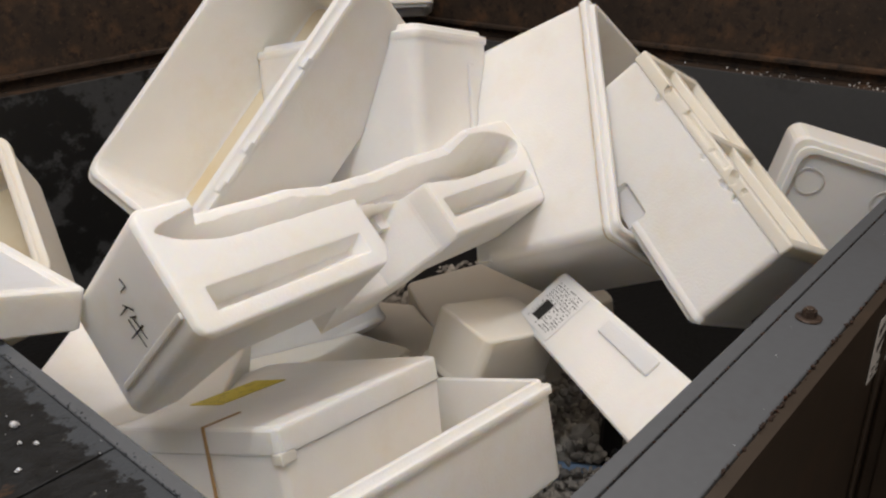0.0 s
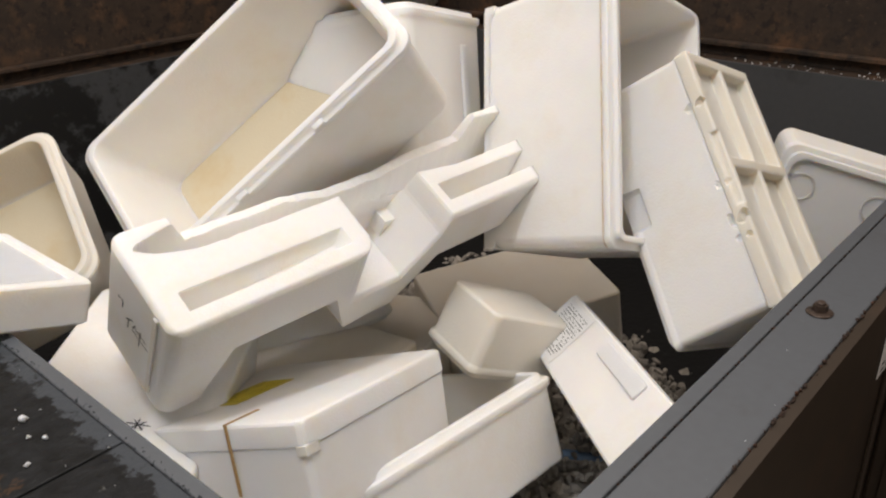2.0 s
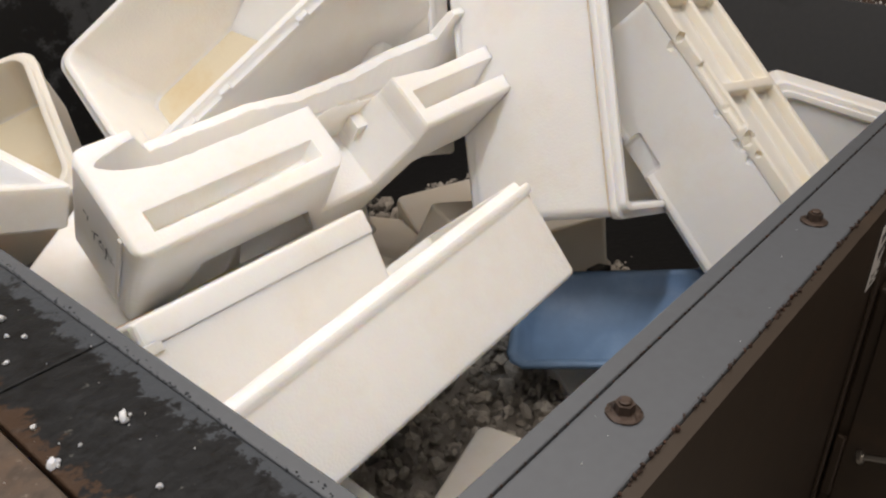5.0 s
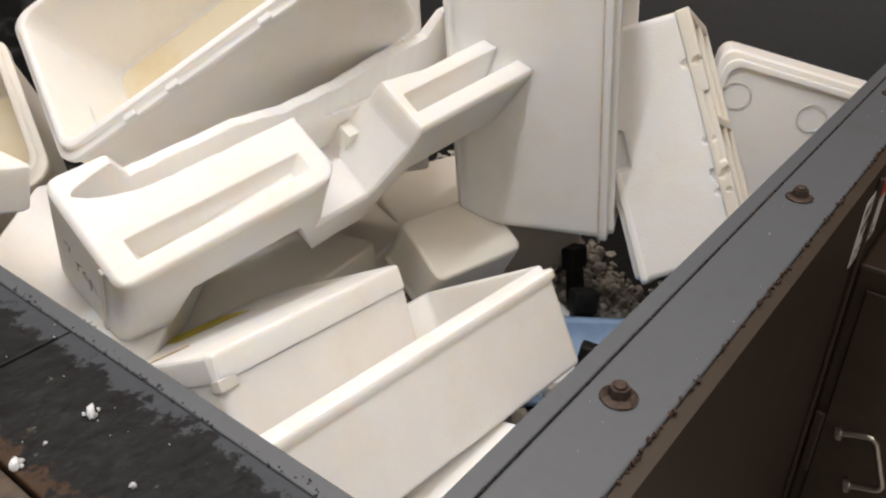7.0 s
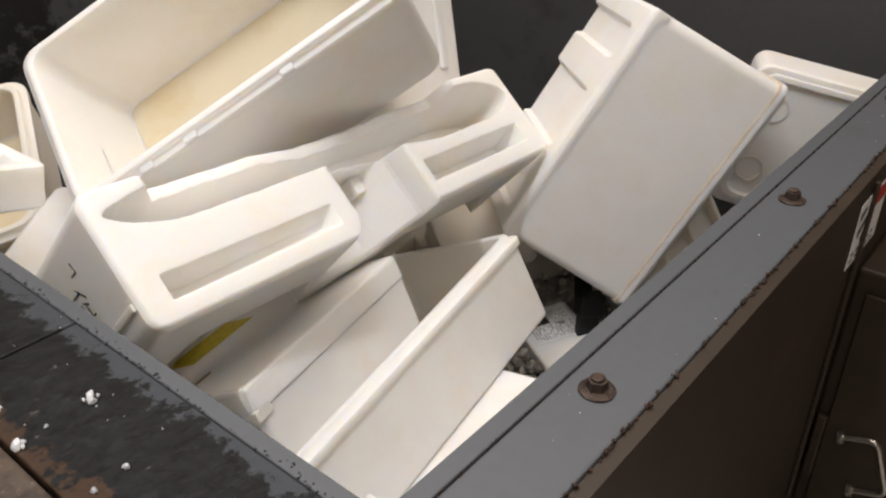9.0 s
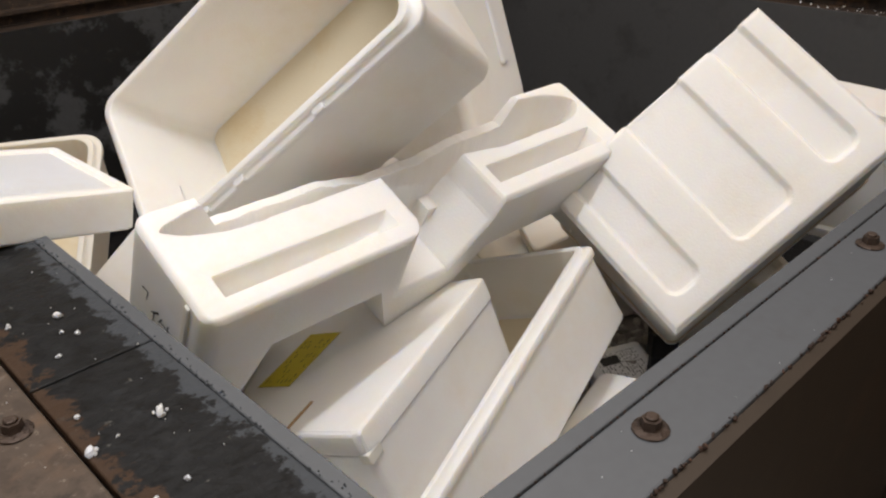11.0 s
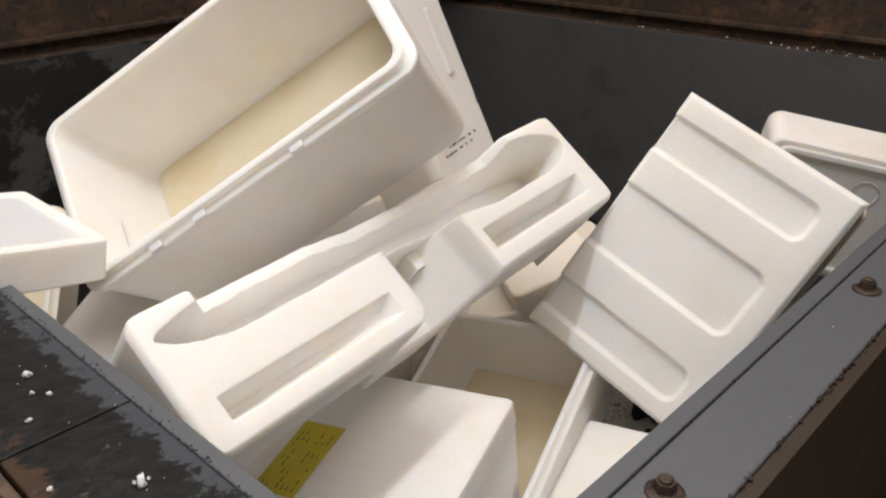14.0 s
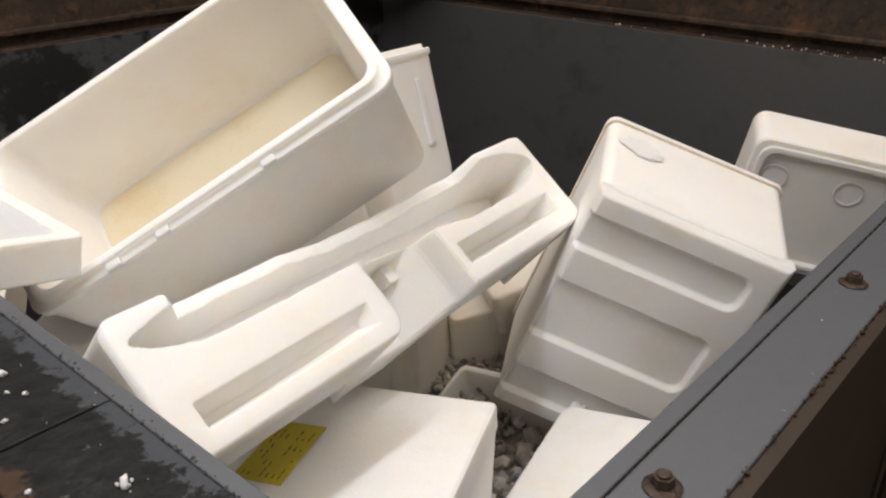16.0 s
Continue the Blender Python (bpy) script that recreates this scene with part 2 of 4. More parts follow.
def relief(xs, ys, top, bot, bevel=0.004):
    """A moulded block: a grid of columns with a top and a bottom height each."""
    bm = bmesh.new()
    V = {}

    def v(x, y, z):
        key = (round(x, 5), round(y, 5), round(z, 5))
        if key not in V:
            V[key] = bm.verts.new(key)
        return V[key]

    def face(*p):
        q = [v(*a) for a in p]
        if len(set(q)) == 4 and bm.faces.get(q) is None:
            bm.faces.new(q)

    nx, ny = len(xs) - 1, len(ys) - 1
    zs = sorted({h for row in top for h in row} | {h for row in bot for h in row})

    def spans(lo, hi):
        c = [z for z in zs if lo <= z <= hi]
        return zip(c, c[1:])

    def solid(i, j, a, b):
        return 0 <= i < nx and 0 <= j < ny and bot[i][j] <= a and top[i][j] >= b

    for i in range(nx):
        for j in range(ny):
            x0, x1, y0, y1 = xs[i], xs[i + 1], ys[j], ys[j + 1]
            t, b = top[i][j], bot[i][j]
            face((x0, y0, t), (x1, y0, t), (x1, y1, t), (x0, y1, t))
            face((x0, y1, b), (x1, y1, b), (x1, y0, b), (x0, y0, b))
            for a, c in spans(b, t):
                if not solid(i - 1, j, a, c):
                    face((x0, y1, a), (x0, y0, a), (x0, y0, c), (x0, y1, c))
                if not solid(i + 1, j, a, c):
                    face((x1, y0, a), (x1, y1, a), (x1, y1, c), (x1, y0, c))
                if not solid(i, j - 1, a, c):
                    face((x0, y0, a), (x1, y0, a), (x1, y0, c), (x0, y0, c))
                if not solid(i, j + 1, a, c):
                    face((x1, y1, a), (x0, y1, a), (x0, y1, c), (x1, y1, c))
    bmesh.ops.recalc_face_normals(bm, faces=bm.faces)
    if bevel:
        sharp = [e for e in bm.edges if len(e.link_faces) == 2 and e.link_faces[0].normal.dot(e.link_faces[1].normal) < 0.5]
        bmesh.ops.bevel(bm, geom=sharp, offset=bevel, segments=2, profile=0.5, affect="EDGES", clamp_overlap=True)
    return bm


def strokes(lines, width, m, z=0.001):
    """Marks on a surface: thin flat bars along the given short lines, in the plane of m."""
    bm = bmesh.new()
    for (x0, y0), (x1, y1) in lines:
        a, b = Vector((x0, y0, 0)), Vector((x1, y1, 0))
        s = (b - a).normalized().cross(Vector((0, 0, 1))) * width / 2
        q = [bm.verts.new(m @ (p + Vector((0, 0, z)))) for p in (a - s, b - s * 0.6, b + s * 0.6, a + s)]
        bm.faces.new(q)
    return bm


def lump(bm, c, size, rnd, n=1):
    geo = bmesh.ops.create_icosphere(bm, subdivisions=n, radius=1)
    rot = Euler((rnd.uniform(0, 6), rnd.uniform(0, 6), rnd.uniform(0, 6))).to_matrix()
    sc = [size * rnd.uniform(0.55, 1.15) for _ in range(3)]
    for v in geo["verts"]:
        p = v.co * rnd.uniform(0.72, 1.12)
        v.co = Vector(c) + rot @ Vector((p.x * sc[0], p.y * sc[1], p.z * sc[2]))


def lumps(points, sizes, seed, n=1):
    """Many crumbs in one mesh, each a small uneven lump."""
    rnd = random.Random(seed)
    base = bmesh.new()
    bmesh.ops.create_icosphere(base, subdivisions=n, radius=1)
    vs, fs = [v.co.copy() for v in base.verts], [[v.index for v in f.verts] for f in base.faces]
    base.free()
    V, P = [], []
    for c, s in zip(points, sizes):
        rot = Euler((rnd.uniform(0, 6), rnd.uniform(0, 6), rnd.uniform(0, 6))).to_matrix()
        sc = [s * rnd.uniform(0.5, 1.2) for _ in range(3)]
        o = len(V)
        for p in vs:
            q = p * rnd.uniform(0.72, 1.15)
            V.append(Vector(c) + rot @ Vector((q.x * sc[0], q.y * sc[1], q.z * sc[2])))
        P += [[o + i for i in f] for f in fs]
    me = bpy.data.meshes.new("crumbs")
    me.from_pydata(V, [], P)
    return me


# ---- the hall and the machine ----
LX, LY, RIM = 2.15, 2.24, 1.0
hall_floor = tagged(part("floor", slab(-4, 6, -4, 6, -0.2, 0.0), CONCRETE), "grey stained concrete hall floor", "floor", kind="structure")
# Unseen walls and ceiling, added to enclose the hopper and bounce fill light.
for nm, b in (("unseen_wall_north", (-4, 6, 6, 6.2, 0, 4.2)), ("unseen_wall_south", (-4, 6, -4.2, -4, 0, 4.2)), ("unseen_wall_east", (6, 6.2, -4, 6, 0, 4.2)), ("unseen_wall_west", (-4.2, -4, -4, 6, 0, 4.2))):
    tagged(part(nm, slab(*b), CONCRETE), "unseen plain grey concrete wall added to close the hall", "wall", kind="structure")

tagged(part("ceiling", slab(-4, 6, -4, 6, 4.2, 4.4), CONCRETE), "unseen plain grey ceiling added to close the hall", "ceiling", kind="structure")
hopper = thing("crusher_hopper", "grey painted steel hopper of a foam crusher with rusty rims", "hopper", kind="structure")
T = 0.012
part("inner_wall", slab(LX, LX + T, -T, LY + T, 0.2, RIM), STEEL, hopper)
part("inner_wall", slab(-T, LX, LY, LY + T, 0.2, RIM), WALLGRIME, hopper)
part("inner_wall", slab(0, LX, -T, 0, 0.2, RIM - 0.004), STEEL, hopper)
part("inner_wall", slab(-T, 0, -T, LY, 0.2, RIM - 0.004), STEEL, hopper)
part("hopper_floor", slab(-T, LX + T, -T, LY + T, 0.19, 0.2), IRON, hopper)
# rim along the panel side
part("flange", slab(-0.30, LX + 0.2, -0.096, -0.018, RIM - 0.012, RIM, 0.003), FLANGE, hopper, "worn blue-grey painted flange with rusted outer edge")
part("flange_lip", slab(-0.02, LX, -0.0165, 0.004, RIM - 0.014, RIM + 0.001, 0.002), FLANGE, hopper)
rnd = random.Random(4)
pts, szs = [], []
for i in range(330):
    x = rnd.uniform(-0.2, LX)
    pts.append((x, -0.0965 + rnd.gauss(0, 0.0012), RIM - abs(rnd.gauss(0, 0.002))))
    szs.append(rnd.uniform(0.0012, 0.0035))
for i in range(260):
    pts.append((rnd.uniform(-0.1, LX), -0.0172 + rnd.gauss(0, 0.0006), RIM - 0.0005))
    szs.append(rnd.uniform(0.0008, 0.0022))
flakes = new("rust_flakes", lumps(pts, szs, 3))
flakes.data.materials.append(EDGE_RUST)
flakes.parent = hopper
tagged(flakes, kind="stuff")


def bolt(x, y, z, s=1.0):
    b = thing("flange_bolt", "rusty hexagonal bolt with a round washer on the rim", "bolt", pose(x, y, z, 0, 0, 25), "bolts on the rim")
    bm = bmesh.new()
    rr = [ring(bm, r, r, r * 0.999, h, n=6) for r, h in ((0.0175 * s, 0), (0.0178 * s, 0.002), (0.0150 * s, 0.0035), (0.0115 * s, 0.0040))]
    loft(bm, rr)
    nicks(bm, 2, 0.0006)
    part("washer", bm, BOLT, b)
    bm = bmesh.new()
    geo = bmesh.ops.create_cone(bm, cap_ends=True, segments=6, radius1=0.0105 * s, radius2=0.0098 * s, depth=0.010)
    bmesh.ops.translate(bm, verts=geo["verts"], vec=(0, 0, 0.0088))
    part("bolt_head", bm, BOLT, b)
    bm = bmesh.new()
    rr = [ring(bm, r, r, r * 0.999, h, n=5) for r, h in ((0.0065 * s, 0.0135), (0.0065 * s, 0.0165), (0.005 * s, 0.0175))]
    loft(bm, rr)
    part("thread_end", bm, BOLT, b)
    return b


for bx in (0.238, 0.751, 1.264, 1.777):
    bolt(bx, -0.05, RIM)
# rim along the black plate
part("rim_lip", slab(-0.016, 0.003, -0.016, LY, RIM - 0.016, RIM, 0.002), FLANGE, hopper)
part("rim_plate", slab(-0.15, -0.0165, -0.10, 0.4335, RIM - 0.014, RIM - 0.001, 0.002), GRIME, hopper, "black grime-covered steel plate with flaking edge")
part("rim_plate", slab(-0.15, -0.0165, 0.4365, LY, RIM - 0.014, RIM - 0.001, 0.002), GRIME, hopper, "black grime-covered steel plate with flaking edge")
pts = []
for i in range(260):
    y = rnd.uniform(0.0, 1.3)
    w = 0.007 + 0.006 * noise.noise(Vector((0, y * 14, 0)))
    pts.append((-0.0165 + w * rnd.random() ** 1.6, y, RIM + 0.0002))
flake = new("grime_flakes", lumps(pts, [rnd.uniform(0.0007, 0.0021) for p in pts], 5))
flake.data.materials.append(GRIME)
flake.parent = hopper
tagged(flake, kind="stuff")
part("outer_beam", slab(-0.42, -0.153, -0.4, LY + 0.2, RIM - 0.05, RIM - 0.003, 0.004), BEAM, hopper, "brown rusty steel beam beside the black plate")
bolt(-0.184, 0.384, RIM - 0.003)
bolt(-0.184, 0.90, RIM - 0.003)
# rusty ledges and hood plates behind the far walls
part("ledge", slab(LX + T, LX + 0.16, -0.6, LY + 0.16, RIM - 0.03, RIM - 0.004, 0.003), RUST, hopper)
part("ledge", slab(-0.9, LX + T, LY + T, LY + 0.16, RIM - 0.03, RIM - 0.004, 0.003), RUST, hopper)
part("hood_plate", slab(LX + 0.10, LX + 0.12, -0.8, LY + 0.12, RIM - 0.003, 2.0), RUST, hopper, "dark rusty steel hood plate")
part("hood_plate", slab(-1.2, LX + 0.10, LY + 0.10, LY + 0.12, RIM - 0.003, 2.0), RUST, hopper, "dark rusty steel hood plate")
part("hood_angle", slab(LX + 0.07, LX + 0.099, -0.8, LY + 0.09, RIM + 0.030, RIM + 0.045, 0.003), RUST, hopper)
part("hood_angle", slab(-1.2, LX + 0.06, LY + 0.07, LY + 0.099, RIM + 0.030, RIM + 0.045, 0.003), RUST, hopper)
# outer side panel
part("side_panel", slab(-0.30, LX + 0.2, -0.112, -0.097, 0.0, RIM - 0.004), PANEL, hopper, "dark brown stained outer side panel")
for sx in (0.93, 1.75):
    part("panel_rib", slab(sx, sx + 0.012, -0.120, -0.1125, 0.0, RIM - 0.02, 0.002), PANEL, hopper)
cabinet = thing("control_cabinet", "dark brown steel cabinet standing out from the side panel", "cabinet")
part("cabinet_body", slab(1.0, 1.7, -0.75, -0.1125, 0.0, 0.80, 0.006), PANEL, cabinet)
part("cabinet_door", slab(0.992, 0.9995, -0.70, -0.135, 0.06, 0.76, 0.002), PANEL, cabinet)
part("door_catch", slab(0.980, 0.9915, -0.135, -0.118, 0.36, 0.50, 0.003), PANEL, cabinet)
part("end_panel", slab(-0.45, -0.43, -0.4, LY, 0.0, RIM - 0.06), PANEL, hopper)


def sticker():
    s = thing("warning_sticker", "small white and red warning sticker on the brown side panel", "sticker", pose(0.955, -0.1135, 0.905, 90, 0, 0))
    part("paper", slab(-0.075, 0.075, -0.055, 0.055, 0, 0.0008), PAPER, s)
    part("red_band", slab(0.02, 0.07, 0.02, 0.05, 0.0009, 0.0012), RED, s)
    part("pictogram", strokes([((-0.06, 0.0), (0.0, 0.03)), ((-0.03, -0.02), (0.0, 0.03)), ((-0.065, 0.03), (-0.04, 0.04))], 0.016, Matrix(), 0.0012), INK, s)
    part("text_bar", strokes([((-0.065 + 0.025 * (i % 5), -0.045 + 0.012 * (i // 5)), (-0.048 + 0.025 * (i % 5), -0.045 + 0.012 * (i // 5))) for i in range(10)], 0.006, Matrix(), 0.0012), INK, s)


sticker()


def tube(points, r, name, mat, parent):
    cu = bpy.data.curves.new(name, "CURVE")
    cu.dimensions, cu.bevel_depth, cu.bevel_resolution = "3D", r, 3
    sp = cu.splines.new("POLY")
    sp.points.add(len(points) - 1)
    for p, q in zip(sp.points, points):
        p.co = (*q, 1)
    cu.materials.append(mat)
    ob = new(name, cu)
    ob.parent = parent
    return ob


def pull_handle(m):
    h = thing("pull_handle", "bent chrome wire pull handle on the side panel", "handle", m)
    c = [(-0.045, 0, 0)]
    for cx, a0 in ((-0.033, 180), (0.033, 90)):
        c += [(cx + 0.012 * math.cos(radians(a0 - 18 * i)), 0, 0.035 + 0.012 * math.sin(radians(a0 - 18 * i))) for i in range(6)]
    c.append((0.045, 0, 0))
    tube(c, 0.0045, "handle_bar", CHROME, h)
    for x in (-0.045, 0.045):
        bm = bmesh.new()
        rr = [ring(bm, r, r, r * 0.999, z, n=5) for r, z in ((0.011, -0.004), (0.011, 0.001), (0.008, 0.003))]
        loft(bm, rr)
        part("handle_foot", bm, CHROME, h).location = (x, 0, 0)
    return h


# ---- crushed foam below ----
rnd = random.Random(9)
pts, szs = [], []
def heap_top(x, y):
    far = max(0.0, max(x - 1.15, y - 0.9)) / 0.6
    return 0.37 + 0.06 * noise.noise(Vector((x * 3.3, y * 3.3, 0))) - 0.12 * min(1.0, far), far


for i in range(15000):
    x, y = rnd.uniform(0.03, LX - 0.05), rnd.uniform(0.03, LY - 0.05)
    d, far = heap_top(x, y)
    if far > 1.2:
        continue
    pts.append((x, y, d + rnd.uniform(-0.035, 0.012)))
    szs.append(rnd.uniform(0.006, 0.017) if rnd.random() < 0.88 else rnd.uniform(0.017, 0.030))
heap = new("crushed_foam_heap", lumps(pts, szs, 11, 1))
heap.data.materials.append(CHUNK)
tagged(heap, "grey-white heap of crushed foam lumps in the hopper", "foam scrap", kind="stuff")
for i in range(5):
    bm = bmesh.new()
    lump(bm, (0, 0, 0), rnd.uniform(0.016, 0.026), rnd, 2)
    q = tagged(part("pink_foam_lump", bm, PINK), "dull pink lump of crushed foam on the heap", "foam scrap", "pink lumps")
    px, py = 0.30 + 0.16 * i * rnd.random(), 0.10 + 0.10 * rnd.random()
    q.location = (px, py, heap_top(px, py)[0] + 0.012)
part("heap_bed", slab(0.0, LX, 0.0, LY, 0.2, 0.28), IRON, hopper)
bm = bmesh.new()
rowsets = [[bm.verts.new((LX * (0.01 + 0.98 * i / 60), LY * (0.01 + 0.98 * j / 60), heap_top(LX * i / 60, LY * j / 60)[0] - 0.03)) for j in range(61)] for i in range(61)]
for i in range(60):
    for j in range(60):
        bm.faces.new((rowsets[i][j], rowsets[i + 1][j], rowsets[i + 1][j + 1], rowsets[i][j + 1]))
part("packed_scrap", bm, CHUNK, hopper, "packed layer of crushed foam scrap", kind="stuff")


def crusher_arm(x, y, ang):
    a = thing("crusher_arm", "black iron crusher arm standing in the foam scrap", "crusher arm", pose(x, y, 0.285, 8, 12, ang), "crusher arms")
    bm = bmesh.new()
    cuboid(bm, -0.012, 0.012, -0.025, 0.025, 0, 0.2, 0.004)
    part("blade", bm, IRON, a)
    bm = bmesh.new()
    cuboid(bm, -0.02, 0.02, -0.03, 0.03, 0.16, 0.215, 0.006)
    part("hammer_head", bm, IRON, a)


for k in range(3):
    crusher_arm(0.86 + 0.17 * k, 0.30 + 0.09 * k, 20 + 35 * k)


# ---- foam boxes ----
def foam_box(name, label, dims, mat=None, wall=0.024, r=0.03, inner=True):
    b = thing(name, label, "foam box", group="foam boxes")
    L, W, H = dims
    body = part("body", shell(L, W, H, wall, 0.026, r), mat or FOAM, b, smooth=True)
    sm = body.modifiers.new("edge", "WEIGHTED_NORMAL")
    sm.keep_sharp = True
    if inner:
        bm = bmesh.new()
        hx, hy = L / 2 * 0.94 - wall - 0.005, W / 2 * 0.94 - wall - 0.005
        loft(bm, [ring(bm, hx, hy, r * 0.7, 0.0265), ring(bm, hx - 0.001, hy - 0.001, r * 0.7, 0.0305)])
        part("inner_floor", bm, FOAM_INNER, b, "yellow-stained inner floor")
    return b


def channel_base(b, L, W, mat):
    """The underside with three shallow channels across the width, each with a rounded end."""
    lx, ly, nx, ny = L * 0.94, W * 0.94, 210, 110
    bands = ((0.085, 0.238), (0.368, 0.638), (0.782, 0.930))

    def soft(q):
        q = min(1.0, max(0.0, q))
        return q * q * (3 - 2 * q)

    def depth(x, y):
        d = 0.0
        for f0, f1 in bands:
            cx, hx = ((f0 + f1) / 2 - 0.5) * lx, (f1 - f0) / 2 * lx
            y0, y1, r = (0.13 - 0.5) * ly, (1.08 - 0.5) * ly, 0.026
            qx, qy = abs(x - cx) - hx + r, abs(y - (y0 + y1) / 2) - (y1 - y0) / 2 + r
            s = math.hypot(max(qx, 0), max(qy, 0)) + min(max(qx, qy), 0) - r
            d = max(d, soft(-s / 0.010))
        return d

    def height(x, y):
        e = min(lx / 2 - abs(x), ly / 2 - abs(y))
        return -0.014 + 0.013 * depth(x, y) + 0.010 * (1 - soft(e / 0.012)) ** 2

    bm = bmesh.new()
    g = [[bm.verts.new(((i / nx - 0.5) * lx, (j / ny - 0.5) * ly, height((i / nx - 0.5) * lx, (j / ny - 0.5) * ly))) for j in range(ny + 1)] for i in range(nx + 1)]
    for i in range(nx):
        for j in range(ny):
            bm.faces.new((g[i][j], g[i][j + 1], g[i + 1][j + 1], g[i + 1][j]))
    rim = [g[i][0] for i in range(nx)] + [g[nx][j] for j in range(ny)] + [g[i][ny] for i in range(nx, 0, -1)] + [g[0][j] for j in range(ny, 0, -1)]
    top = [bm.verts.new((v.co.x, v.co.y, 0.022)) for v in rim]
    for k in range(len(rim)):
        bm.faces.new((rim[k], rim[(k + 1) % len(rim)], top[(k + 1) % len(rim)], top[k]))
    bm.faces.new(top)
    return part("base_panel", bm, mat, b, "underside with three moulded channels", smooth=False)


def carve(ob, cutter):
    """Cuts a notch into a part."""
    me = bpy.data.meshes.new("cutter")
    cutter.to_mesh(me)
    cutter.free()
    knife = new("cutter", me)
    mod = ob.modifiers.new("notch", "BOOLEAN")
    mod.operation, mod.object, mod.solver = "DIFFERENCE", knife, "EXACT"
    done = bpy.data.meshes.new_from_object(ob.evaluated_get(bpy.context.evaluated_depsgraph_get()))
    ob.modifiers.remove(mod)
    ob.data = done
    bpy.data.objects.remove(knife)


def text_rows(x0, x1, y0, y1, rows, cols, seed, fill=0.75):
    rr = random.Random(seed)
    out = []
    for i in range(rows):
        y = y0 + (y1 - y0) * (i + 0.5) / rows
        for j in range(cols):
            if rr.random() < fill:
                a = x0 + (x1 - x0) * (j + 0.05) / cols
                out.append(((a, y), (a + (x1 - x0) / cols * rr.uniform(0.45, 0.9), y)))
    return out


# large fish box that lies open on top of the pile
B_DIMS = (0.658, 0.367, 0.266)
big_box = foam_box("large_foam_box", "large open white foam fish box with yellowed inside", B_DIMS, FOAM, 0.026, 0.034)
part("drain_line", slab(-0.2995, -0.2915, -0.125, -0.015, B_DIMS[2] * 0.60, B_DIMS[2] * 0.60 + 0.004, 0.0015), FOAM, big_box, "thin raised moulding line")
for fx in (-0.55, -0.28, 0.30):
    part("rim_nub", slab(fx * B_DIMS[0] / 2 - 0.012, fx * B_DIMS[0] / 2 + 0.012, -B_DIMS[1] / 2 - 0.0005, -B_DIMS[1] / 2 + 0.012, B_DIMS[2] - 0.016, B_DIMS[2] - 0.006, 0.002), FOAM, big_box)

# long moulded packing cushion
D_DIMS = (0.924, 0.207, 0.249)


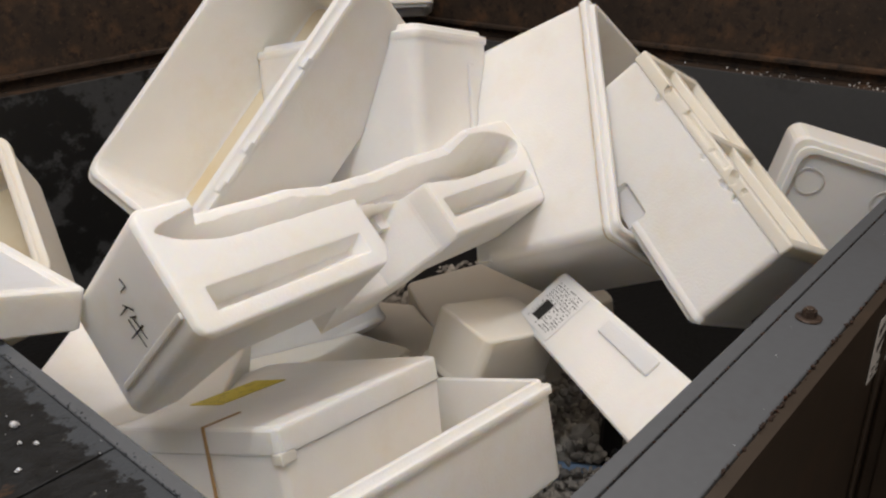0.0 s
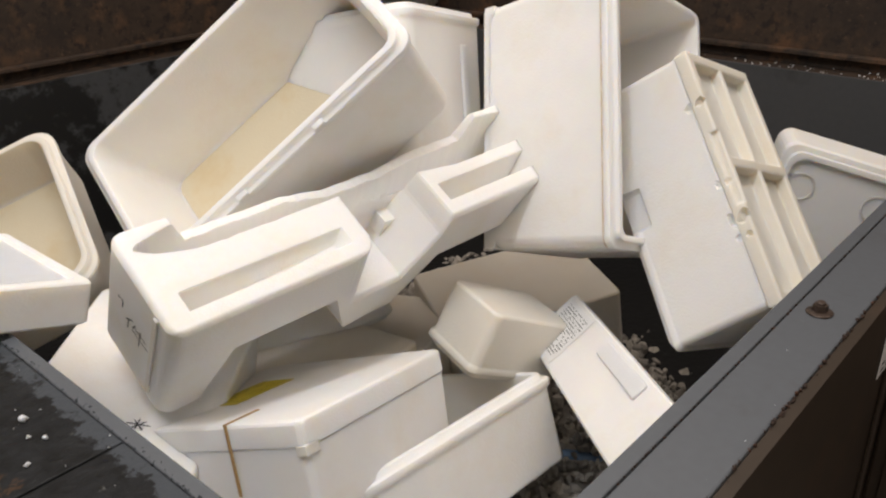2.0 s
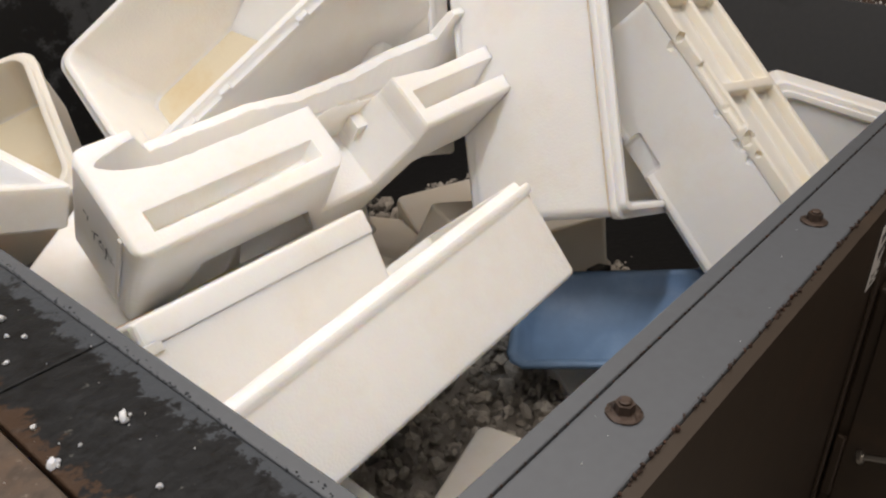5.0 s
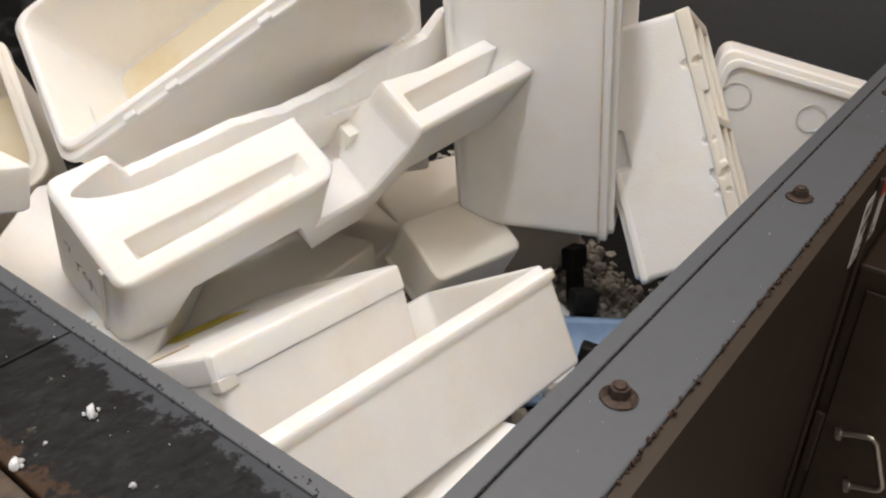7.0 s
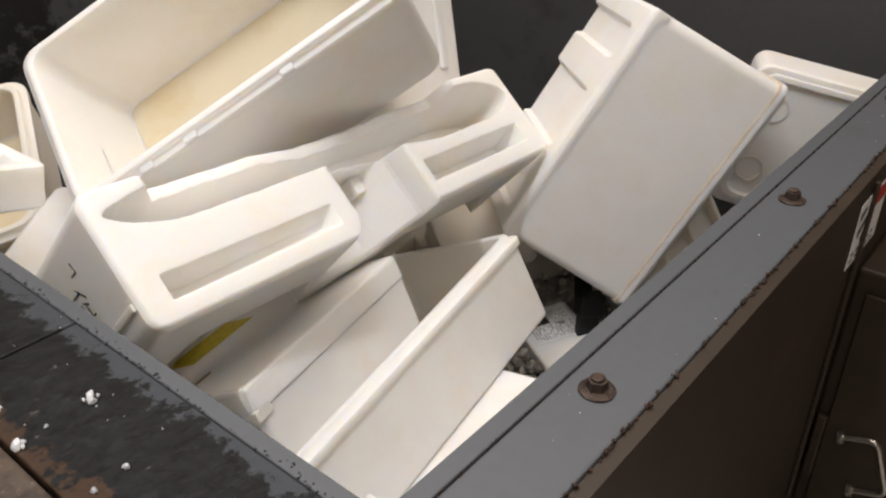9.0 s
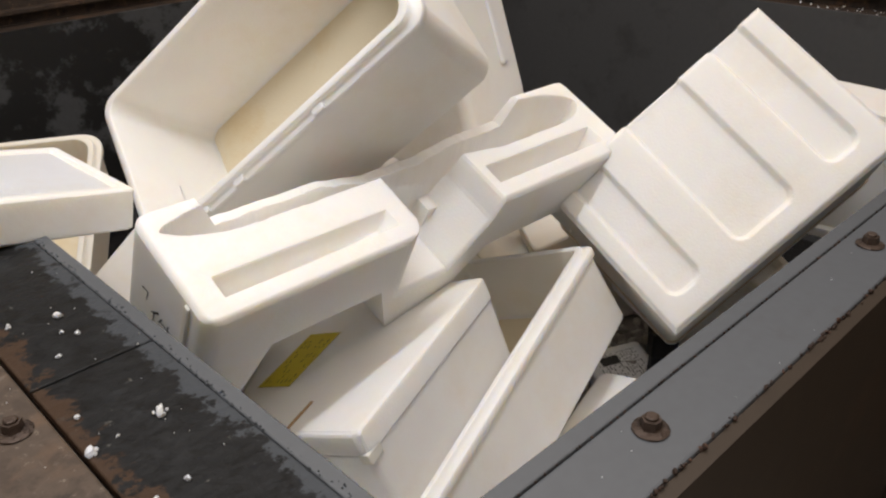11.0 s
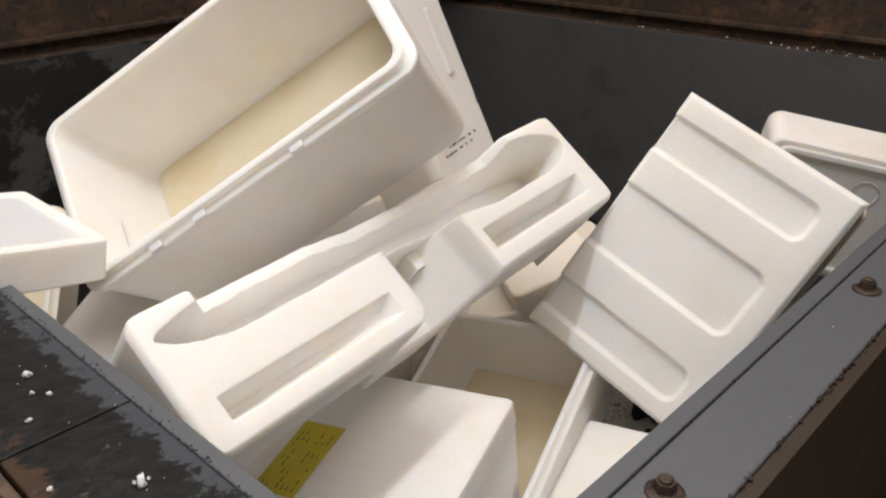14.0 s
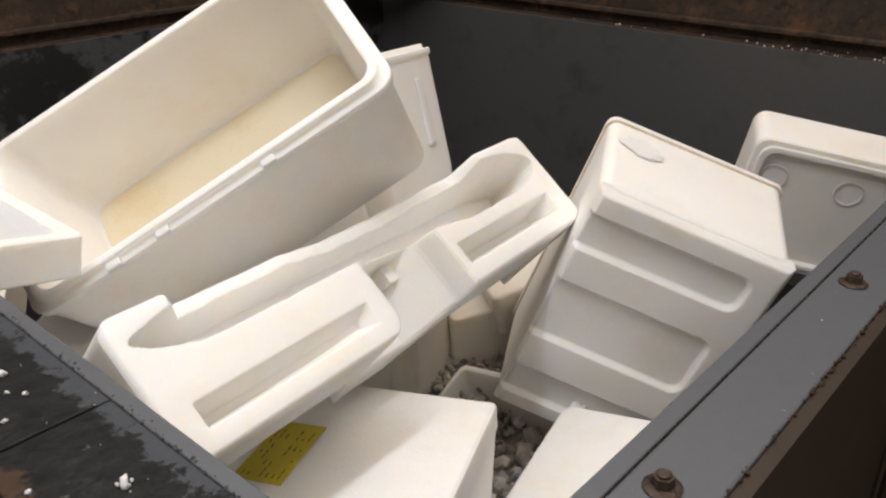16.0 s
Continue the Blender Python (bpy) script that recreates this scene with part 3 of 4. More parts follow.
def cushion():
    L, W, H = D_DIMS
    c = thing("packing_cushion", "long moulded white foam packing cushion with pockets and handwritten mark", "packing foam")
    ramp = lambda q, e0, e1: min(1.0, max(0.0, (q - e0) / (e1 - e0)))  # noqa: E731
    span = lambda q, e0, e1, s: min(ramp(q, e0, e0 + s), 1 - ramp(q, e1 - s, e1))  # noqa: E731

    def upper(u, v):
        h = 1.0
        if v < 0.16:
            h -= 0.60 * span(u, -0.087 - 0.045 * (1 - math.sqrt(1 - min(1.0, max(0.0, (-0.325 - v) / 0.175)) ** 2)), 0.105, 0.012) * (1 - 0.80 * ramp(u, 0.025, 0.105)) * (1 - ramp(v, 0.10, 0.16))
        rough = 0.007 * noise.noise(Vector((u * 26, 0.3, 0))) + 0.003 * noise.noise(Vector((u * 90, 4.3, 0)))
        front = 0.115 + 0.085 * ramp(-u, 0.34, 0.47) ** 2 - 0.115 * ramp(u, 0.02, 0.20)
        back = 0.425 - 0.03 * ramp(abs(u), 0.30, 0.45)
        mid, wide = (front + back) / 2, (back - front) / 2
        end = max(0.0, (abs(u) - 0.36) / 0.113)
        if end < 1:
            q = (v - mid + rough) / (wide * math.sqrt(1 - end * end) + 1e-6)
            if abs(q) < 1:
                h = min(h, 1 - 0.55 * min(1.0, 1.35 * (1 - q * q)))
        if v > mid:
            h = min(h, 1 - (0.22 + 1.6 * rough) * span(u, -0.395, 0.34, 0.03) - 0.10 * span(u, -0.16, 0.20, 0.12))
        h -= 0.20 * (1 - 0.45 * ramp(u, -0.40, -0.14)) * min(span(u, -0.452, -0.125, 0.020), span(v, -0.345, -0.17, 0.06))
        h -= 0.25 * min(span(u, 0.125, 0.44, 0.022), span(v, -0.33, -0.13, 0.07))
        if 0.035 < u < 0.105 and -0.05 < v < 0.10:
            h = max(h, 0.62)
        r = max(abs(u) - 0.5 + 0.012, 0) / 0.012, max(abs(v) - 0.5 + 0.04, 0) / 0.04
        return h - 0.035 * (max(r) ** 2)

    def lower(u, v):
        k = 1 - ramp(v, -0.32, -0.12)
        h = 0.52 * min(1.0, 3.2 * span(u, -0.425, -0.095, 0.17)) * k
        h = max(h, 0.50 * min(1.0, 2.0 * span(u, 0.03, 0.47, 0.17)) * k)
        return h + 0.03 * span(u, -0.09, 0.10, 0.05)

    nu, nv = 320, 150
    grid = [[((-0.5 + i / nu) * L, (-0.5 + j / nv) * W) for j in range(nv + 1)] for i in range(nu + 1)]
    verts, faces = [], []

    def rounded(x, y, r=0.026):
        a, b = (abs(x) - L / 2 + r) / r, (abs(y) - W / 2 + r) / r
        if a > 0 and b > 0:
            a, b = a * math.sqrt(1 - b * b / 2), b * math.sqrt(1 - a * a / 2)
            return math.copysign(L / 2 - r + a * r, x), math.copysign(W / 2 - r + b * r, y)
        return x, y

    for fn in (upper, lower):
        verts += [(*rounded(x, y), fn(x / L, y / W) * H) for col in grid for x, y in col]
    n, o = nv + 1, (nu + 1) * (nv + 1)
    for i in range(nu):
        for j in range(nv):
            q = (i * n + j, (i + 1) * n + j, (i + 1) * n + j + 1, i * n + j + 1)
            faces += [q, tuple(o + k for k in q[::-1])]
    for i in range(nu):
        for j, flip in ((0, 1), (nv, 0)):
            q = (i * n + j, (i + 1) * n + j, o + (i + 1) * n + j, o + i * n + j)
            faces.append(q[::-1] if flip else q)
    for j in range(nv):
        for i, flip in ((0, 0), (nu, 1)):
            q = (i * n + j, i * n + j + 1, o + i * n + j + 1, o + i * n + j)
            faces.append(q[::-1] if flip else q)
    me = bpy.data.meshes.new("body")
    me.from_pydata(verts, [], faces)
    me.validate()
    me.materials.append(FOAM_AGED)
    new("body", me).parent = c
    m = Matrix.Translation((-L / 2, 0, 0)) @ Matrix(((0, 0, -1, 0), (-1, 0, 0, 0), (0, 1, 0, 0), (0, 0, 0, 1)))
    k = H * 0.62
    m = m @ Matrix.Translation((0.0, H * 0.25, 0))
    part("pen_mark", strokes([((-0.085 * k / 0.25, 0.60 * k), (-0.06 * k / 0.25, 0.62 * k)), ((-0.06 * k / 0.25, 0.62 * k), (-0.062 * k / 0.25, 0.50 * k)),
                              ((-0.005, 0.54 * k), (-0.025, 0.42 * k)), ((-0.017, 0.48 * k), (-0.018, 0.30 * k)),
                              ((0.0, 0.46 * k), (0.038, 0.49 * k)), ((-0.004, 0.38 * k), (0.045, 0.41 * k)), ((0.02, 0.54 * k), (0.018, 0.26 * k)), ((0.004, 0.52 * k), (-0.004, 0.42 * k))], 0.0035, m), INK, c)
    bm = bmesh.new()
    cuboid(bm, -L / 2 - 0.004, -L / 2 + 0.004, -W * 0.30, -W * 0.25, 0.02, H - 0.012, 0.0015)
    part("end_groove", bm, FOAM_WARM, c)
    return c


long_cushion = cushion()

# tall box whose underside has three channels
F_DIMS = (0.556, 0.380, 0.319)
channel_box = foam_box("channelled_foam_box", "white foam fish box with three moulded channels underneath", F_DIMS, FOAM, 0.024, 0.022)
channel_base(channel_box, F_DIMS[0], F_DIMS[1], FOAM)
bm = bmesh.new()
loft(bm, [ring(bm, F_DIMS[0] / 2 + d, F_DIMS[1] / 2 + d, 0.022, F_DIMS[2] - z) for d, z in ((-0.006, 0.0310), (-0.0015, 0.0305), (-0.0015, 0.0268), (-0.006, 0.0265))], False, False)
part("stained_groove", bm, TAN, channel_box, "tan stain along the rim groove")
bm = bmesh.new()
rnd = random.Random(77)
loop = []
for i in range(22):
    a = 2 * math.pi * i / 22
    s = rnd.uniform(0.6, 1.1)
    y, z = 0.118 + 0.048 * s * math.cos(a), F_DIMS[2] * 0.66 + 0.042 * s * math.sin(a)
    k = 0.94 + 0.06 * z / F_DIMS[2]
    loop.append(bm.verts.new((-(F_DIMS[0] / 2 * k - 0.004 * z / (F_DIMS[2] - 0.03)) - 0.0030, y, z)))
bm.faces.new(loop)
bmesh.ops.triangulate(bm, faces=bm.faces)
part("torn_patch", bm, PAPER, channel_box, "torn remains of a paper label")

# box with a cross-ribbed underside
G_DIMS = (0.538, 0.253, 0.211)


def ribbed_box():
    L, W, H = G_DIMS
    b = foam_box("ribbed_foam_box", "white foam box with a cross-ribbed underside and dented corner", G_DIMS, FOAM, 0.022, 0.014)
    xs = [L * 0.94 * f for f in (-0.5, -0.455, -0.16, -0.065, -0.02, 0.12, 0.455, 0.5)]
    ys = [W * 0.94 * f for f in (-0.5, -0.43, -0.03, 0.03, 0.41, 0.465, 0.5)]
    top = [[0.004] * 6 for _ in range(7)]
    bot = [[(-0.002 if i in (1, 2, 4, 5) and j in (1, 3) else -0.025) for j in range(6)] for i in range(7)]
    for i in (2, 3, 4):
        bot[i][5] = -0.012
    base = part("base_panel", relief(xs, ys, top, bot, 0.004), FOAM_WARM, b, "cross-ribbed underside with a torn edge")
    body = next(o for o in b.children if o.name.startswith("body"))
    torn = random.Random(12)
    for x, d in ((-0.145, 0.016), (0.015, 0.013), (0.085, 0.018), (0.12, 0.011)):
        for ob, z in ((base, -0.014), (body, 0.004)):
            bm = bmesh.new()
            lump(bm, (x * L / 0.54, W * 0.47 + 0.003, z), d, random.Random(int(1000 * torn.random())), 2)
            carve(ob, bm)
    bm = bmesh.new()
    cuboid(bm, -0.055, 0.030, W / 2 - 0.016, W / 2 + 0.03, H - 0.052, H + 0.03, 0.008)
    carve(body, bm)
    return b


cross_box = ribbed_box()

# box with a lid held on by a rubber band
A_DIMS = (0.414, 0.422, 0.119)


def lidded_box():
    L, W, H = A_DIMS
    b = thing("lidded_foam_box", "closed white foam box with lid, yellow label and rubber band", "foam box", group="foam boxes")
    bm = bmesh.new()
    loft(bm, [ring(bm, L / 2 - 0.005 + d, W / 2 - 0.005 + d, 0.014, z) for d, z in ((-0.012, -0.13), (-0.008, -0.126), (0.0035, H * 0.637))])
    part("body", bm, FOAM, b)
    bm = bmesh.new()
    z = H * 0.64
    loft(bm, [ring(bm, L / 2 - d, W / 2 - d, 0.012, h) for d, h in ((0.003, z), (0, z + 0.003), (0, H - 0.005), (0.0015, H - 0.0015), (0.006, H))])
    nicks(bm, 7, 0.0008)
    part("lid", bm, FOAM, b)
    part("rim_nub", slab(-L * 0.05, L * 0.08, W / 2 - 0.012, W / 2 + 0.0015, H - 0.006, H + 0.0006, 0.001), FOAM_WARM, b)
    part("corner_nub", slab(-L / 2 - 0.001, -L / 2 + 0.03, -W / 2 - 0.0015, -W / 2 + 0.02, z - 0.012, z + 0.006, 0.002), FOAM_WARM, b)
    x, y = -0.031 * L, 0.175 * W
    lab = part("yellow_label", slab(x - 0.078, x + 0.078, y - 0.040, y + 0.040, H + 0.0003, H + 0.0010), YELLOW, b, "yellow paper label with small black print")
    bars = text_rows(x - 0.068, x + 0.06, y - 0.034, y + 0.034, 7, 9, 3, 0.5)
    part("print", strokes(bars, 0.0022, Matrix(), H + 0.0013), INK, lab)
    bm = bmesh.new()
    u = -W / 2 + 0.15
    cuboid(bm, -L / 2 - 0.002, -L / 2 + 0.075, u, u + 0.006, H, H + 0.0018, 0.0005)
    cuboid(bm, -L / 2 - 0.0022, -L / 2, u, u + 0.006, 0.004, H + 0.0018, 0.0005)
    part("rubber_band", bm, BAND, b, "brown rubber band")
    return b


lid_box = lidded_box()

# open box in front
N_DIMS = (0.640, 0.365, 0.180)
front_box = foam_box("front_foam_box", "open white foam box with a double-stepped rim", N_DIMS, FOAM, 0.022, 0.014)

# narrow lid with a shipping label
J_DIMS = (0.513, 0.142, 0.085)


def label_box():
    L, W, H = J_DIMS
    b = thing("labelled_foam_tray", "narrow white foam tray with a printed shipping label", "foam tray")
    bm = bmesh.new()
    loft(bm, [ring(bm, L / 2 - d, W / 2 - d, 0.010, z) for d, z in ((0.004, 0), (0, 0.004), (0, H - 0.004), (0.004, H))])
    part("body", bm, FOAM, b)
    bm = bmesh.new()
    cuboid(bm, -0.02, 0.16, W / 2 - 0.045, W / 2 - 0.012, H - 0.002, H + 0.004, 0.002)
    part("raised_bar", bm, FOAM, b)
    x0, x1, y0, y1 = -L / 2 + 0.02, -L / 2 + 0.145, -W / 2 + 0.012, W / 2 - 0.012
    lab = part("shipping_label", slab(x0, x1, y0, y1, H + 0.0003, H + 0.001), PAPER, b, "white shipping label with black print")
    part("print", strokes(text_rows(x0 + 0.008, x1 - 0.008, y0 + 0.008, y1 - 0.008, 15, 13, 5, 0.7), 0.0026, Matrix(), H + 0.0013), INK, lab)
    part("barcode", slab(x0 + 0.022, x0 + 0.055, y0 + 0.018, y0 + 0.062, H + 0.001, H + 0.0016), INK, lab)
    return b


label_tray = label_box()

# lid that rests on the rim
I_DIMS = (0.420, 0.269, 0.066)


def flat_lid():
    L, W, H = I_DIMS
    b = thing("foam_cover_slab", "flat white foam cover slab resting on the black rim", "foam cover")
    bm = bmesh.new()
    x, y = L / 2, W / 2
    loft(bm, [ring(bm, x - d, y - d, 0.008, z) for d, z in ((0.004, 0), (0, 0.004), (0, H - 0.003), (0.003, H), (0.016, H), (0.019, H - 0.006))])
    part("body", bm, FOAM, b)
    bm = bmesh.new()
    loft(bm, [ring(bm, x - 0.024, y - 0.024, 0.006, H - 0.0058), ring(bm, x - 0.027, y - 0.027, 0.006, H - 0.0030)])
    part("top_panel", bm, FOAM, b)
    return b


rim_lid = flat_lid()

# further boxes of the pile
C_DIMS, H_DIMS, K_DIMS, W_DIMS = (0.450, 0.330, 0.460), (0.600, 0.420, 0.160), (0.240, 0.169, 0.142), (0.470, 0.340, 0.150)
shop_box = foam_box("printed_foam_box", "white foam box with violet print on its side", C_DIMS, FOAM, 0.024, 0.03)
m = Matrix.Translation((C_DIMS[0] / 2 * 0.95 + 0.001, 0, C_DIMS[2] * 0.2)) @ Matrix(((0, 0, 1, 0), (1, 0, 0, 0), (0, 1, 0, 0), (0, 0, 0, 1)))
part("print", strokes(text_rows(-0.10, 0.07, -0.035, -0.005, 2, 12, 32, 0.6), 0.006, m), BLUE_INK, shop_box)


def lettering(name, body, size, m, mat, parent):
    cu = bpy.data.curves.new(name, "FONT")
    cu.body, cu.size, cu.align_x, cu.align_y = body, size, "CENTER", "CENTER"
    cu.offset = 0.0006
    ob = new(name, cu)
    me = bpy.data.meshes.new_from_object(ob.evaluated_get(bpy.context.evaluated_depsgraph_get()))
    bpy.data.objects.remove(ob)
    me.materials.append(mat)
    ob = new(name, me)
    ob.parent, ob.matrix_basis = parent, m
    return ob


lettering("lettering", "商店", 0.050, Matrix.Translation((C_DIMS[0] / 2 * 0.944 + 0.0012, 0.092, 0.140)) @ Matrix(((0, 0, 1, 0), (1, 0, 0, 0), (0, 1, 0, 0), (0, 0, 0, 1))) @ pose(0, 0, 0, 0, 0, 14), BLUE_INK, shop_box)
bm = bmesh.new()
cuboid(bm, C_DIMS[0] / 2 * 0.94, C_DIMS[0] / 2 * 0.975 + 0.004, 0.05, 0.08, C_DIMS[2] * 0.48, C_DIMS[2] * 0.84, 0.006)
part("side_rib", bm, FOAM, shop_box)
for o in shop_box.children:
    o.matrix_basis = pose(0, 0, -0.19) @ o.matrix_basis
corner_box = foam_box("corner_foam_box", "open yellowed foam box leaning in the hopper corner", H_DIMS, FOAM_WARM, 0.024, 0.05)
sunk_box = foam_box("sunken_foam_box", "small yellowed foam box lying upside down among the scrap", K_DIMS, FOAM_WARM, 0.02, 0.02)
for o in sunk_box.children:
    o.matrix_basis = pose(0, 0, K_DIMS[2], 180) @ o.matrix_basis


def wall_tray():
    L, W, H = W_DIMS
    b = thing("taped_foam_tray", "white foam tray with moulded rings and green tape against the wall", "foam tray")
    bm = bmesh.new()
    x, y = L / 2, W / 2
    loft(bm, [ring(bm, x - d, y - d, 0.03, z) for d, z in ((0.006, 0), (0, 0.006), (0, H - 0.012), (0.004, H - 0.006), (0.016, H - 0.006), (0.018, H), (0.03, H), (0.034, H - 0.012))])
    part("body", bm, FOAM, b, smooth=False)
    for k, (cx, cy) in enumerate(((-0.36, 0.22), (0.0, 0.22), (0.36, 0.22), (-0.36, -0.22), (0.36, -0.22))):
        bm = bmesh.new()
        loft(bm, [ring(bm, r, r, r * 0.999, z, n=6) for r, z in ((0.032, H - 0.013), (0.032, H - 0.009), (0.028, H - 0.009), (0.028, H - 0.0125))], True, True)
        part("moulded_ring", bm, FOAM_WARM, b).location = (cx * L, cy * W, 0)
    bm = bmesh.new()
    cuboid(bm, x - 0.07, x - 0.03, y - 0.002, y + 0.0015, 0.02, H - 0.012)
    part("green_tape", bm, GREEN, b, "strip of green tape")
    return b


taped_lid = wall_tray()
marked_box = foam_box("marked_foam_box", "white foam box with handwritten marks beneath the cushion", (0.5, 0.34, 0.2), FOAM, 0.024, 0.02)
marked_box.matrix_basis = pose(0.22, 0.90, 0.76, 194, -6, 38)
part("pen_mark", strokes([((-0.2 + 0.03 * i + u, 0.05 + v), (-0.2 + 0.03 * i + c, 0.05 + d)) for i in range(3) for u, v, c, d in ((0, 0, 0.02, 0.02), (0, 0.02, 0.02, 0.0), (0.01, 0.03, 0.012, -0.01), (0.0, 0.012, 0.024, 0.012))], 0.003, pose(0.02, 0.10, -0.0005, 180, 0, 0)), INK, marked_box)
ledge_box = foam_box("ledge_foam_box", "pale foam box lying on the rusty ledge behind the hopper", (0.42, 0.2, 0.16), FOAM, 0.022, 0.02)
ledge_box.matrix_basis = pose(2.02, 2.08, 1.24, 160, 0, -45)
blue_tray = thing("blue_foam_tray", "crumpled pale blue foam tray among the scrap", "foam tray")
bm = bmesh.new()
loft(bm, [ring(bm, 0.2 - d, 0.12 - d, 0.03, z) for d, z in ((0.02, 0), (0.0, 0.04), (-0.006, 0.05), (0.004, 0.053), (0.012, 0.045), (0.03, 0.012))])
nicks(bm, 5, 0.004)
part("body", bm, BLUE, blue_tray, smooth=True)
under_box = foam_box("buried_foam_box", "white foam box half buried in crushed foam", (0.45, 0.3, 0.18), FOAM, 0.022, 0.02)
# Added box, fills the dark gap between lidded box and hopper wall.
side_filler = foam_box("buried_foam_box", "white foam box half buried in crushed foam", (0.56, 0.30, 0.2), FOAM, 0.022, 0.02)
side_filler.matrix_basis = pose(0.17, 0.52, 0.56, 180, 4, 84)
filler2 = foam_box("buried_foam_box", "white foam box half buried in crushed foam", (0.55, 0.36, 0.25), FOAM, 0.022, 0.02)
filler2.matrix_basis = pose(0.78, 1.28, 0.76, 172, 10, 70)
filler3 = foam_box("buried_foam_box", "white foam box half buried in crushed foam", (0.5, 0.36, 0.2), FOAM_WARM, 0.022, 0.02)
filler3.matrix_basis = pose(0.88, 1.00, 0.52, 176, 6, 20)
# Added box, fills the dark gap below the cushion in place of its underside.
filler5 = foam_box("buried_foam_box", "white foam box half buried in crushed foam", (0.6, 0.32, 0.2), FOAM_WARM, 0.022, 0.02)
filler5.matrix_basis = pose(0.52, 0.90, 0.60, 178, 2, 8)
filler4 = foam_box("buried_foam_box", "white foam box half buried in crushed foam", (0.5, 0.36, 0.22), FOAM_WARM, 0.022, 0.02)
filler4.matrix_basis = pose(1.25, 0.85, 0.55, 184, -6, -30)

# crumbs on rims
rnd = random.Random(21)


def crumb(x, y, s, seed):
    bm = bmesh.new()
    r2 = random.Random(seed)
    lump(bm, (0, 0, s * 0.45), s * 0.75, r2, 2)
    for _ in range(4):
        a, d = r2.uniform(0, 6.3), s * r2.uniform(0.35, 0.7)
        lump(bm, (d * math.cos(a), d * math.sin(a), s * 0.3), s * r2.uniform(0.25, 0.5), r2, 1)
    q = tagged(part("foam_crumb", bm, FOAM), "small white foam crumb lying on the dirty rim", "foam crumb", "crumbs on the rim")
    q.location = (x, y, RIM - 0.001)


for k, (x, y, s) in enumerate(((-0.073, 0.56, 0.008), (-0.071, 0.507, 0.005), (-0.082, 0.523, 0.004), (-0.122, 0.579, 0.005), (-0.104, 0.476, 0.005), (-0.133, 0.358, 0.004), (-0.098, 0.203, 0.005), (-0.116, 0.304, 0.003), (-0.146, 0.297, 0.009), (-0.073, 0.304, 0.010), (-0.13, 0.20, 0.004))):
    crumb(x, y, s, k)
pts = [(rnd.uniform(-0.28, -0.02), rnd.uniform(0.05, 1.1), RIM) for _ in range(70)]
pts += [(LX + rnd.uniform(0.015, 0.09), abs(rnd.gauss(0.1, 0.5)), RIM) for _ in range(80)]
pts += [(rnd.uniform(0.0, LX), LY + rnd.uniform(0.02, 0.09), RIM) for _ in range(16)]
pts += [(rnd.uniform(0.1, 1.6), rnd.uniform(-0.09, -0.02), RIM) for _ in range(14)]
dust = new("foam_dust", lumps(pts, [rnd.uniform(0.0004, 0.0013) if p[0] < LX else rnd.uniform(0.0012, 0.0045) for p in pts], 8))
dust.data.materials.append(FOAM)
tagged(dust, "fine white foam dust scattered on the rims", "foam dust", kind="stuff")
pull_handle(Matrix.Translation((0.9915, -0.185, 0.415)) @ Matrix(((0, 0, -1, 0), (0.35, 0.94, 0, 0), (0.94, -0.35, 0, 0), (0, 0, 0, 1))) @ pose(0, 0, 0, 90, 0, 0) @ Matrix.Scale(1.25, 4))


